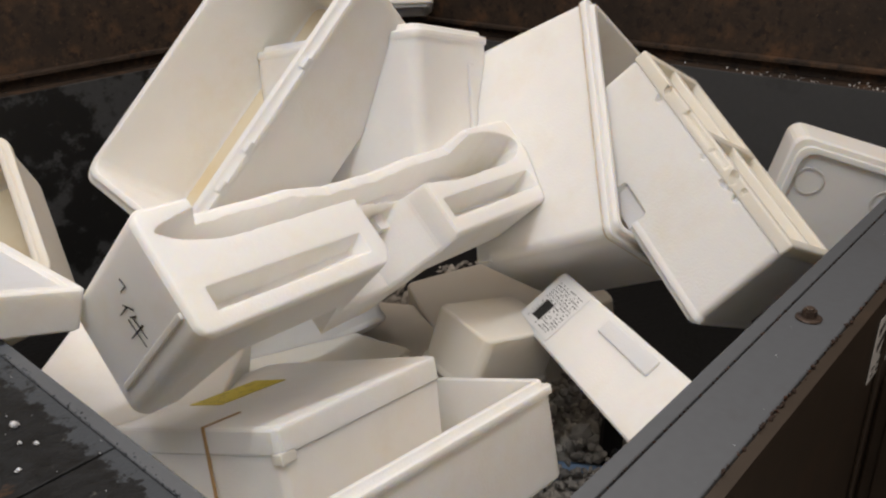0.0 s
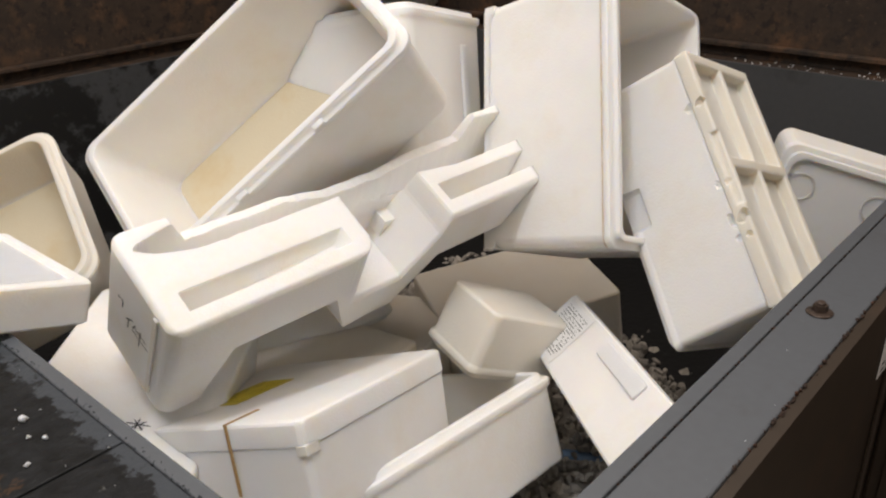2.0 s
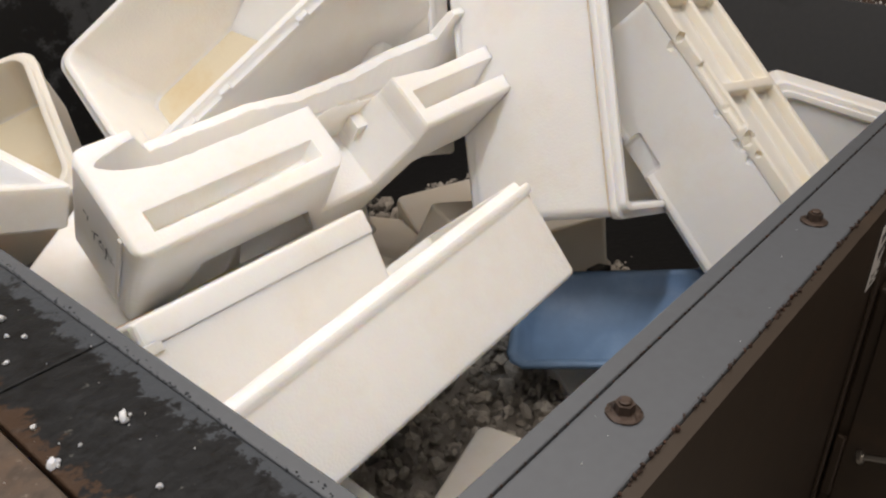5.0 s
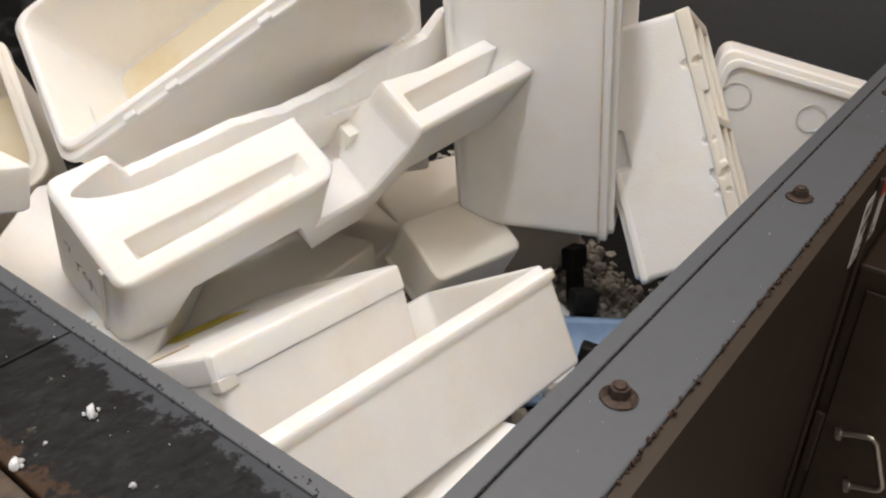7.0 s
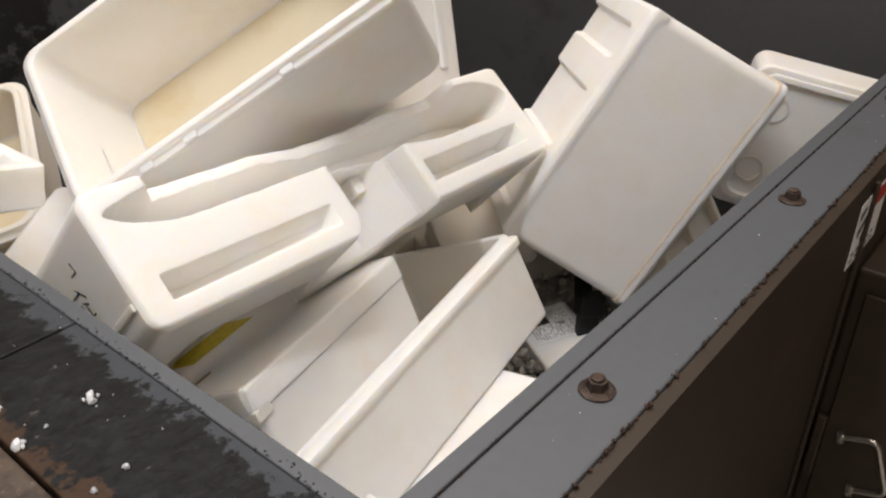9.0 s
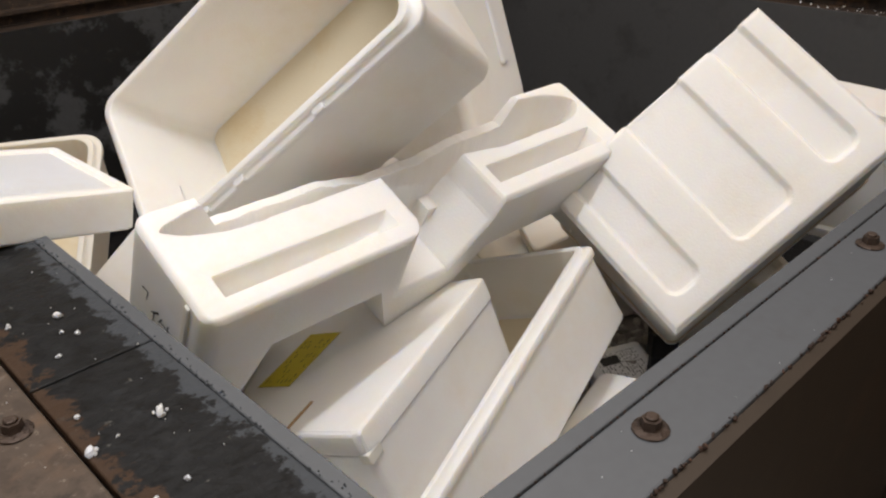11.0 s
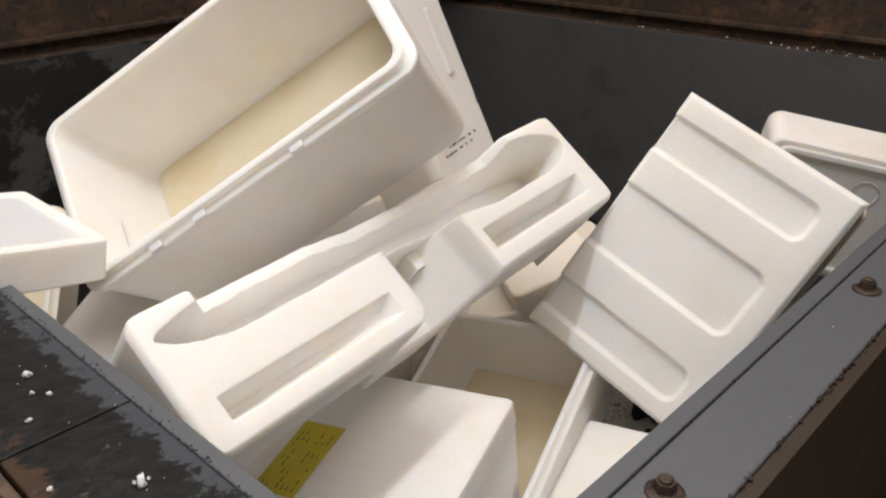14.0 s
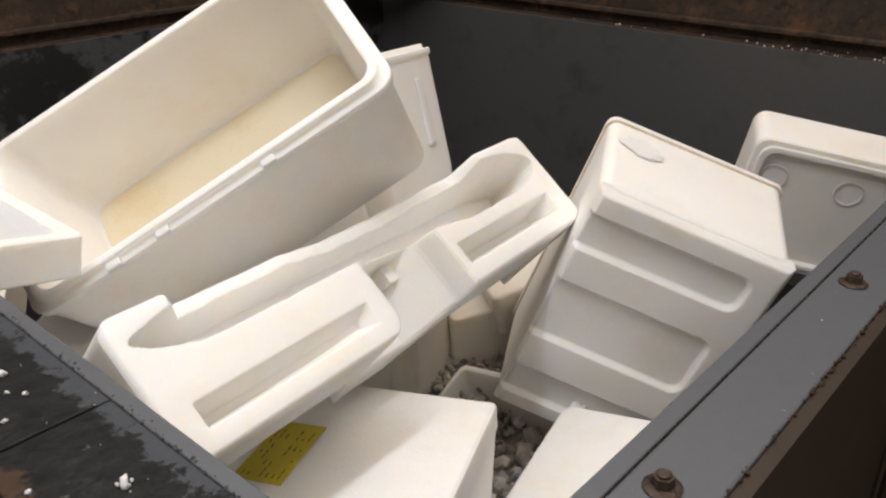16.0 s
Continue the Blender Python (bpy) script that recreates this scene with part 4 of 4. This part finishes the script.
# ---- what moves ----
def motions():
    walk(big_box, [
        (0, pose(0.79, 1.0996, 1.0521, 16.6, -46.5, -14.2)),
        (0.5, pose(0.7612, 1.0615, 1.076, 25.4, -43, -29.8)),
        (1, pose(0.744, 1.0749, 1.0357, 27.1, -40.1, -30.3)),
        (1.5, pose(0.7431, 1.0422, 1.0425, 30.7, -42.8, -33.9)),
        (2, pose(0.7474, 1.0468, 1.0165, 37.3, -38.9, -35.2)),
        (2.5, pose(0.7403, 1.0427, 1.0155, 40.1, -37.1, -38.2)),
        (3, pose(0.7493, 1.0612, 1.0037, 30.4, -37.4, -30)),
        (3.5, pose(0.7533, 1.0793, 0.9918, 30.6, -35.6, -30.4)),
        (4, pose(0.7791, 1.1126, 1.014, 23.9, -38.5, -19.4)),
        (6.5, pose(0.7373, 1.0121, 0.984, 43, -34.7, -49.1)),
        (7, pose(0.7307, 1.0148, 0.9897, 34.1, -32.3, -40.2)),
        (7.5, pose(0.7414, 0.9999, 0.9834, 38, -33.4, -43.3)),
        (8, pose(0.7193, 0.9537, 0.9697, 34.1, -32.7, -40)),
        (10.5, pose(0.5979, 0.8991, 0.9986, 47.5, -33.3, -44.8)),
        (11, pose(0.6099, 0.9064, 1.0172, 47.2, -40.5, -49.9)),
        (11.5, pose(0.6269, 0.9407, 0.9848, 39.3, -38.8, -41.2)),
        (12, pose(0.6041, 0.9087, 0.9759, 44, -32.4, -39.7)),
        (12.5, pose(0.5961, 0.9276, 0.989, 37.7, -33.9, -40.9)),
        (13, pose(0.5862, 0.8924, 0.9905, 47.9, -26.7, -43.3)),
        (13.5, pose(0.5729, 0.9259, 0.978, 41.9, -29, -37.1)),
        (14, pose(0.5741, 0.919, 1.0074, 41.2, -33.8, -43.2)),
        (14.5, pose(0.5425, 0.8894, 0.9824, 38.4, -30.6, -43.5)),
        (15, pose(0.5215, 0.9024, 0.971, 38.8, -29.9, -43.4)),
        (15.5, pose(0.5177, 0.9162, 0.9377, 28.5, -28.2, -36.6)),
        (16, pose(0.5266, 0.944, 0.9417, 33.4, -30.6, -33.7)),
    ])
    walk(long_cushion, [
        (0, pose(0.5734, 0.7732, 0.8826, 42.8, 5.5, 4.5)),
        (0.5, pose(0.5218, 0.7465, 0.9204, 57.2, 8.3, 8.8)),
        (1, pose(0.5541, 0.7727, 0.8607, 53.9, 7.4, 5.4)),
        (1.5, pose(0.6412, 0.7761, 0.8791, 26, -6.7, -4.8)),
        (2, pose(0.6492, 0.8149, 0.8293, 32.5, -2.1, -5.1)),
        (2.5, pose(0.6394, 0.8101, 0.8309, 29.9, -3.1, -5.8)),
        (3, pose(0.5828, 0.7793, 0.8405, 34.1, -0.7, -1.7)),
        (3.5, pose(0.6026, 0.818, 0.807, 37, -1.4, -6.1)),
        (4, pose(0.6268, 0.8477, 0.8964, 42.4, -6.9, -5.8)),
        (6.5, pose(0.6568, 0.8343, 0.7537, 28.4, -4.4, -8.8)),
        (7, pose(0.6489, 0.7847, 0.7964, 33.6, -8.2, -8.2)),
        (7.5, pose(0.5584, 0.7444, 0.8072, 48.8, 2.3, 0.4)),
        (8, pose(0.5384, 0.7333, 0.7824, 45.4, 2.8, 2.8)),
        (10.5, pose(0.4755, 0.6752, 0.7718, 38, 7.4, 2.3)),
        (11, pose(0.5314, 0.687, 0.7739, 27.8, 0.8, 0)),
        (11.5, pose(0.5338, 0.6749, 0.8036, 48.1, 0.2, 4.3)),
        (12, pose(0.484, 0.7037, 0.7979, 43.6, 7.1, 8.4)),
        (12.5, pose(0.4883, 0.6569, 0.8185, 27.6, 2.1, 7.6)),
        (13, pose(0.4747, 0.63, 0.7733, 31.8, -0.1, 5)),
        (13.5, pose(0.4631, 0.6574, 0.771, 35.5, 2.2, 6.3)),
        (14, pose(0.4948, 0.6622, 0.7909, 39.4, -2.3, 4.5)),
        (14.5, pose(0.474, 0.6649, 0.7678, 37.4, 2.1, 6.3)),
        (15, pose(0.4417, 0.6583, 0.7836, 34.6, 3.2, 6.5)),
        (15.5, pose(0.4502, 0.6362, 0.7834, 28.9, -0.2, 4.4)),
        (16, pose(0.474, 0.6735, 0.7633, 39.8, 0.6, 5.6)),
    ])
    walk(channel_box, [
        (0, pose(1.1903, 0.7792, 0.8985, -54.3, 45.1, -137.5)),
        (0.5, pose(1.1448, 0.7505, 0.8349, -49.9, 36.3, -137.3)),
        (1, pose(1.133, 0.7408, 0.8201, -45.7, 39, -132.8)),
        (1.5, pose(1.1605, 0.6661, 1.129, -66.6, 60.9, -159.9)),
        (2, pose(1.1658, 0.7267, 0.9917, -50.5, 59.8, -141.2)),
        (2.5, pose(1.1087, 0.6834, 0.992, -47, 57.2, -139.5)),
        (3, pose(1.1196, 0.6911, 0.9869, -54.4, 54, -144.1)),
        (3.5, pose(1.0752, 0.6986, 0.9408, -48.3, 56.1, -135.3)),
        (4, pose(1.0769, 0.675, 0.9699, -50.9, 56.4, -136.7)),
        (6.5, pose(1.0585, 0.7351, 0.8305, 9, 77.3, -65)),
        (7, pose(1.0955, 0.7254, 0.9062, 46.7, 84.5, -22.1)),
        (7.5, pose(1.1041, 0.7032, 0.8302, -70, 86.3, -145.7)),
        (8, pose(1.0958, 0.6402, 0.8414, 119.8, 83, 31.4)),
        (8.2, pose(1.1614, 0.6676, 0.8597, -168.5, 81.3, 109.8)),
        (9.35, pose(1.1071, 0.4686, 0.894, 176.2, 49.8, 144.4)),
        (10.5, pose(1.041, 0.2686, 0.9363, 148.2, 25.7, 174.9)),
        (11, pose(1.0316, 0.3154, 0.9225, 136.4, 37.9, 151.8)),
        (11.5, pose(1.031, 0.3553, 0.8596, 139.1, 41.6, 157.7)),
        (12, pose(1.0098, 0.3274, 0.8488, 143.1, 46.6, 152.5)),
        (12.5, pose(1.0261, 0.3287, 0.8353, 133.4, 46.5, 154.7)),
        (13, pose(0.9684, 0.3204, 0.8064, 125.8, 58.6, 141.8)),
        (13.5, pose(0.9802, 0.3187, 0.8203, 126.4, 55.1, 143.1)),
        (14, pose(0.9674, 0.3049, 0.8379, 135.8, 55.3, 146.7)),
        (14.5, pose(0.9291, 0.3096, 0.7886, 131.9, 60.8, 146.1)),
        (15, pose(0.9151, 0.3075, 0.8255, 109.8, 59.6, 130.1)),
        (15.5, pose(0.8986, 0.3236, 0.7214, 77.3, 70.9, 104.6)),
        (16, pose(0.9103, 0.3336, 0.6886, 76.5, 69.2, 105.4)),
    ])
    walk(cross_box, [
        (0, pose(1.2279, 0.2816, 1.0374, 150.6, 32.4, -111.3)),
        (0.5, pose(1.186, 0.2982, 1.0244, 135.5, 20.2, -114.5)),
        (1, pose(1.1948, 0.297, 1.0152, 144, 20.7, -113.3)),
        (1.5, pose(1.1677, 0.1897, 1.0497, 140.8, 52.7, -130.7)),
        (2, pose(1.1563, 0.2197, 1.0099, 151.3, 45.4, -119.8)),
        (2.5, pose(1.1718, 0.2331, 0.9976, 148, 42.3, -119.9)),
        (3, pose(1.1852, 0.2367, 1.0054, 148.4, 40.9, -118)),
        (3.5, pose(1.1625, 0.2444, 0.9819, 152.9, 38.2, -115.1)),
        (4, pose(1.241, 0.2386, 1.0082, 162, 33.9, -107.5)),
        (6.5, pose(1.1791, 0.2529, 0.863, 176.9, 52.8, -91.9)),
        (7, pose(1.3097, 0.2619, 0.8246, 137.5, 55, -117)),
        (7.5, pose(1.1744, 0.2003, 0.8236, -171.7, 72.3, -83.5)),
        (8, pose(1.2121, 0.2596, 0.8249, -75.8, 66.3, 3.7)),
        (8.6, pose(1.33, 0.2, 0.5, -130, 64, -50)),
        (9.2, pose(1.35, 0.25, 0.42, -150, 60, -60)),
        (10.5, pose(1.3, 0.28, 0.52, -160, 40, -70)),
        (16, pose(1.3, 0.28, 0.52, -160, 40, -70)),
    ])
    walk(lid_box, [
        (0, pose(0.3558, 0.6561, 0.6464, -18.8, 13.1, 8.2)),
        (0.5, pose(0.3526, 0.6594, 0.6467, -18.2, 13.8, 10.3)),
        (1, pose(0.3351, 0.6503, 0.652, -20.8, 8.9, 10.8)),
        (1.5, pose(0.3764, 0.6613, 0.624, -20.7, 12.7, 8.5)),
        (2, pose(0.3805, 0.6747, 0.6136, -20.1, 13.7, 11.6)),
        (2.5, pose(0.3675, 0.6693, 0.6349, -19.5, 7.7, 13.7)),
        (3, pose(0.3851, 0.6614, 0.5957, -24.8, 15.2, 8.9)),
        (3.5, pose(0.3713, 0.6706, 0.6115, -22.4, 11.1, 12.4)),
        (4, pose(0.334, 0.7557, 0.7237, -34.2, -11.1, -10.1)),
        (6.5, pose(0.3495, 0.6299, 0.5897, -29.4, 6.9, 0.5)),
        (7, pose(0.3397, 0.6307, 0.5882, -28.9, 8.6, 2.8)),
        (7.5, pose(0.3406, 0.6392, 0.5991, -35.2, 8.5, 6.4)),
        (8, pose(0.3498, 0.6348, 0.5823, -31, -1, 13.4)),
        (10.5, pose(0.3547, 0.6009, 0.5658, -24.8, 1.9, 10.9)),
        (11, pose(0.3862, 0.5982, 0.5833, -22, -6.4, 17.3)),
        (11.5, pose(0.4093, 0.6351, 0.4989, -27.7, 1, 17.3)),
        (12, pose(0.3493, 0.6, 0.5554, -24.5, 2.9, 18.3)),
        (12.5, pose(0.3572, 0.5425, 0.5172, -6.1, -11.1, 16.1)),
        (13, pose(0.3596, 0.5089, 0.5331, -1, -5.5, 21.8)),
        (13.5, pose(0.356, 0.5331, 0.5437, -6.7, -6.1, 20.1)),
        (14, pose(0.3421, 0.5175, 0.5413, -6.3, -8.2, 17.2)),
        (14.5, pose(0.3465, 0.5169, 0.5474, -9, -1.1, 16.3)),
        (15, pose(0.3408, 0.5166, 0.5822, -12.7, -2, 23)),
        (15.5, pose(0.3138, 0.5129, 0.5588, -3.2, 0.3, 19.6)),
        (16, pose(0.3054, 0.4896, 0.5742, -3.5, 5, 24.5)),
    ])
    walk(front_box, [
        (0, pose(0.3745, 0.4526, 0.5581, -21.9, 5.4, -1.7)),
        (0.5, pose(0.4151, 0.4814, 0.5281, -22.9, 6.6, -0.7)),
        (1, pose(0.4523, 0.5132, 0.5133, -23, 1, -0.5)),
        (1.5, pose(0.4682, 0.5241, 0.4771, -23.4, 2.3, -7)),
        (2, pose(0.4963, 0.5414, 0.4372, -25.4, 0.9, -4.2)),
        (2.5, pose(0.4624, 0.5218, 0.506, -23.4, -4.7, -2.7)),
        (3, pose(0.4591, 0.4814, 0.4676, -29.7, 2.2, -8.4)),
        (3.5, pose(0.4174, 0.4687, 0.5246, -25.8, 1.1, -1.5)),
        (4, pose(0.4484, 0.4586, 0.698, -46.2, -14.8, -0.5)),
        (6.5, pose(0.4013, 0.379, 0.5437, -32.4, -2.9, -8.2)),
        (7, pose(0.4115, 0.3822, 0.529, -34.1, -0.7, -6.4)),
        (7.5, pose(0.4358, 0.3973, 0.5019, -38.7, 1.2, -1.1)),
        (8, pose(0.447, 0.4288, 0.5413, -32.7, -10.3, 7.1)),
        (10.5, pose(0.5947, 0.4863, 0.3728, -25.6, -8.3, 2.1)),
        (11, pose(0.5953, 0.4794, 0.4703, -26.3, -19.9, 12.2)),
        (11.5, pose(0.5313, 0.4543, 0.4146, -29.4, -16, 8.8)),
        (12, pose(0.4887, 0.4499, 0.4547, -23.2, -7.7, 11.6)),
        (12.5, pose(0.6808, 0.5095, 0.3357, -11.5, -21.6, 11.2)),
        (13, pose(0.6767, 0.4737, 0.3123, -12.7, -20.6, 10.3)),
        (13.5, pose(0.6506, 0.5211, 0.3383, -10.1, -18.2, 17.1)),
        (14, pose(0.6638, 0.5193, 0.3631, -7.6, -22.6, 14.4)),
        (14.5, pose(0.6413, 0.503, 0.3326, -12.3, -20.6, 11.1)),
        (15, pose(0.6533, 0.5343, 0.3642, -15.1, -13.2, 17.6)),
        (15.5, pose(0.6849, 0.5232, 0.2327, -14.9, -22.9, 2.5)),
        (16, pose(0.6884, 0.5209, 0.2135, -15.3, -21.7, 3.8)),
    ])
    walk(label_tray, [
        (0, pose(0.8824, 0.3071, 0.699, 37.8, -3.7, -122.3)),
        (0.5, pose(0.8603, 0.2697, 0.6816, 39.8, -15.8, -120)),
        (1, pose(0.8819, 0.249, 0.699, 39.6, -18.5, -118.3)),
        (1.5, pose(0.8977, 0.2677, 0.7775, 46.9, 7.3, -130.3)),
        (2, pose(0.842, 0.2942, 0.6568, 40.4, -6.7, -128.9)),
        (2.5, pose(0.9011, 0.3081, 0.6979, 41.5, -2.3, -125.1)),
        (3, pose(0.8669, 0.2538, 0.693, 40.5, -7.4, -137.1)),
        (3.5, pose(0.9755, 0.3304, 0.6192, 33.4, -8.7, -127.4)),
        (4, pose(0.95, 0.33, 0.36, 16, -4, -124)),
        (5.2, pose(0.95, 0.33, 0.32, 8, -4, -124)),
        (16, pose(0.95, 0.33, 0.32, 8, -4, -124)),
    ])
    walk(rim_lid, [
        (0, pose(-0.1005, 0.8898, 1.0396, 1.2, 17.9, 2.4)),
        (2.5, pose(-0.1005, 0.8898, 1.0396, 1.2, 17.9, 2.4)),
        (7, pose(-0.0868, 0.9041, 1.0222, 0.8, 15.3, 2.6)),
        (11, pose(-0.0808, 0.9233, 1.0102, 0.8, 13, 3)),
        (14.5, pose(-0.0778, 0.9321, 1.0026, 2, 12.2, 2.7)),
        (16, pose(-0.0778, 0.9321, 1.0026, 2, 12.2, 2.7)),
    ])
    walk(shop_box, [
        (0, pose(0.9544, 0.9981, 0.9709, -13.2, -11, -76.7)),
        (0.5, pose(0.9719, 1.0083, 0.9776, -13.9, -10.2, -77.5)),
        (1, pose(0.9669, 1.0021, 0.9503, -13.7, -10.1, -77.9)),
        (2, pose(0.9376, 1.0277, 0.9926, -13.9, -11.2, -76.2)),
        (2.5, pose(0.9282, 1.0233, 0.9769, -14.4, -11.7, -75.9)),
        (3.5, pose(0.8923, 1.0408, 0.9635, -16.2, -11.8, -75.2)),
        (4, pose(0.8952, 1.0388, 0.9832, -16.6, -12.8, -75.4)),
        (6.5, pose(0.9094, 1.0745, 0.8502, -18.1, -15.2, -78.3)),
        (8, pose(0.9442, 1.0271, 0.8387, -18.4, -15, -79)),
        (10.5, pose(1.0034, 1.0274, 0.872, -5.2, -20.3, -72.1)),
        (11, pose(0.9789, 1.0772, 0.9058, -4.9, -19.9, -71)),
        (11.5, pose(0.9952, 1.0961, 0.9132, -6, -18.4, -70.6)),
        (12, pose(1.0098, 1.1064, 0.8501, -6.8, -15.2, -71.7)),
        (12.5, pose(1.0021, 1.1469, 0.8684, -3, -21, -72.4)),
        (13, pose(0.9885, 1.1056, 0.8457, -5.3, -14.5, -73.7)),
        (13.5, pose(0.9856, 1.1529, 0.8622, -3.3, -19.2, -73.5)),
        (14, pose(0.9868, 1.1646, 0.9356, 1.3, -25.2, -74)),
        (14.5, pose(0.9783, 1.1484, 0.8397, -2.8, -18.3, -74.4)),
        (15, pose(0.9752, 1.1601, 0.8284, -1.9, -19.7, -75)),
        (15.5, pose(0.975, 1.1534, 0.7905, -2, -19.5, -75.4)),
        (16, pose(0.9834, 1.1814, 0.7867, -3.4, -16.9, -75.8)),
    ])
    walk(corner_box, [
        (0, pose(0.1193, 1.517, 0.7633, 33.2, -22.3, -29.7)),
        (0.5, pose(0.1539, 1.533, 0.7722, 33.2, -21.3, -30.7)),
        (1, pose(0.1561, 1.5317, 0.7699, 33.5, -21.4, -31.1)),
        (1.5, pose(0.1732, 1.5059, 0.7525, 33.5, -21.5, -30.5)),
        (2, pose(0.1847, 1.4915, 0.7433, 32.5, -22, -29.1)),
        (2.5, pose(0.1799, 1.4819, 0.7446, 31.8, -21.9, -28.6)),
        (3, pose(0.1661, 1.4777, 0.7445, 31.1, -21.2, -28.2)),
        (3.5, pose(0.1585, 1.4796, 0.7499, 30.4, -20.8, -27.7)),
        (4, pose(0.1627, 1.4746, 0.7445, 29.4, -21.1, -27.7)),
        (6.5, pose(0.2338, 1.5027, 0.6895, 26.4, -21.6, -29.9)),
        (7, pose(0.2302, 1.5032, 0.6859, 26.3, -21.6, -30.3)),
        (8, pose(0.23, 1.4838, 0.6557, 26.3, -21.3, -30.7)),
        (10.5, pose(0.0385, 1.51, 0.6472, 26.8, -2.9, -36.3)),
        (11, pose(0.05, 1.5187, 0.6691, 27.4, -2.2, -35.4)),
        (11.5, pose(0.0321, 1.5347, 0.6183, 27.3, -1.9, -35)),
        (12, pose(0.0643, 1.5451, 0.5933, 27.7, -1.8, -35.6)),
        (13, pose(0.0733, 1.5669, 0.5849, 29.3, -3.1, -37.3)),
        (14.5, pose(0.0447, 1.572, 0.5749, 29.9, -3.5, -38.3)),
        (16, pose(-0.0071, 1.5906, 0.4991, 29.5, -4, -39.7)),
    ])
    walk(sunk_box, [
        (0, pose(0.8385, 0.5995, 0.5954, 7.7, 14.5, -7.8)),
        (0.5, pose(0.8385, 0.5995, 0.5954, 7.7, 14.5, -7.8)),
        (2, pose(0.8098, 0.5837, 0.628, 5.4, 25.8, -14.2)),
        (3, pose(0.8363, 0.5893, 0.6021, 28.8, 11.8, -16.1)),
        (3.5, pose(0.8868, 0.7063, 0.5625, 13.1, 24.5, -17)),
        (6.5, pose(0.9295, 0.7069, 0.5423, 17.9, 0.1, 2.9)),
        (7.5, pose(0.9023, 0.655, 0.5007, 39.9, 2.2, -32)),
        (10.5, pose(1.24, 0.78, 0.50, 13, -19, -34)),
        (16, pose(1.20, 0.76, 0.50, 16, -19, -34)),
    ])
    walk(taped_lid, [
        (0, pose(1.7008, 0.1347, 0.8062, 87.6, 15, -65.1)),
        (2.5, pose(1.6779, 0.165, 0.7582, 86.2, 14.5, -64.9)),
        (4, pose(1.6691, 0.1156, 0.7204, 83.9, 13.9, -65.4)),
        (6.5, pose(1.6559, 0.2232, 0.7329, 82, 11.8, -69.1)),
        (8, pose(1.6853, 0.1264, 0.7158, 81.7, 12, -70)),
        (10.5, pose(1.7103, 0.2292, 0.7613, 97.7, 9.3, -59.9)),
        (11.5, pose(1.7343, 0.2791, 0.7633, 97.7, 10.4, -58.6)),
        (12, pose(1.7514, 0.2779, 0.7528, 98.2, 10.7, -59.2)),
        (13, pose(1.7527, 0.2804, 0.7623, 100.1, 10.2, -60.4)),
        (14, pose(1.7344, 0.2847, 0.7677, 100.5, 10.1, -60.9)),
        (15, pose(1.7302, 0.281, 0.7765, 100.9, 9.6, -61.6)),
        (16, pose(1.7426, 0.2641, 0.7629, 100.7, 9.4, -62.7)),
    ])
    walk(blue_tray, [
        (0, pose(0.9, 0.36, 0.285, 4, 0, -60)),
        (3.3, pose(0.95, 0.4, 0.285, 6, 0, -60)),
        (3.8, pose(1.02, 0.42, 0.52, 22, -12, -68)),
        (4, pose(1.04, 0.42, 0.56, 25, -15, -70)),
        (4.6, pose(1, 0.38, 0.54, 22, -12, -66)),
        (6.5, pose(0.98, 0.3, 0.4, 12, -6, -60)),
        (7.4, pose(0.9, 0.3, 0.36, 6, 0, -55)),
        (8, pose(0.85, 0.28, 0.285, 2, 0, -50)),
        (16, pose(0.85, 0.28, 0.285, 0, 0, -50)),
    ])
    walk(under_box, [
        (0, pose(0.45, 0.2, 0.46, 180, -6, 12)),
        (4.2, pose(0.45, 0.2, 0.46, 180, -6, 12)),
        (6.5, pose(0.3, 0.2, 0.58, 176, -8, 14)),
        (8, pose(0.32, 0.2, 0.59, 176, -8, 10)),
        (10.5, pose(0.66, 0.24, 0.5, 168, -12, 10)),
        (13, pose(0.64, 0.24, 0.5, 168, -14, 8)),
        (16, pose(0.62, 0.24, 0.54, 166, -14, 8)),
    ])

motions()
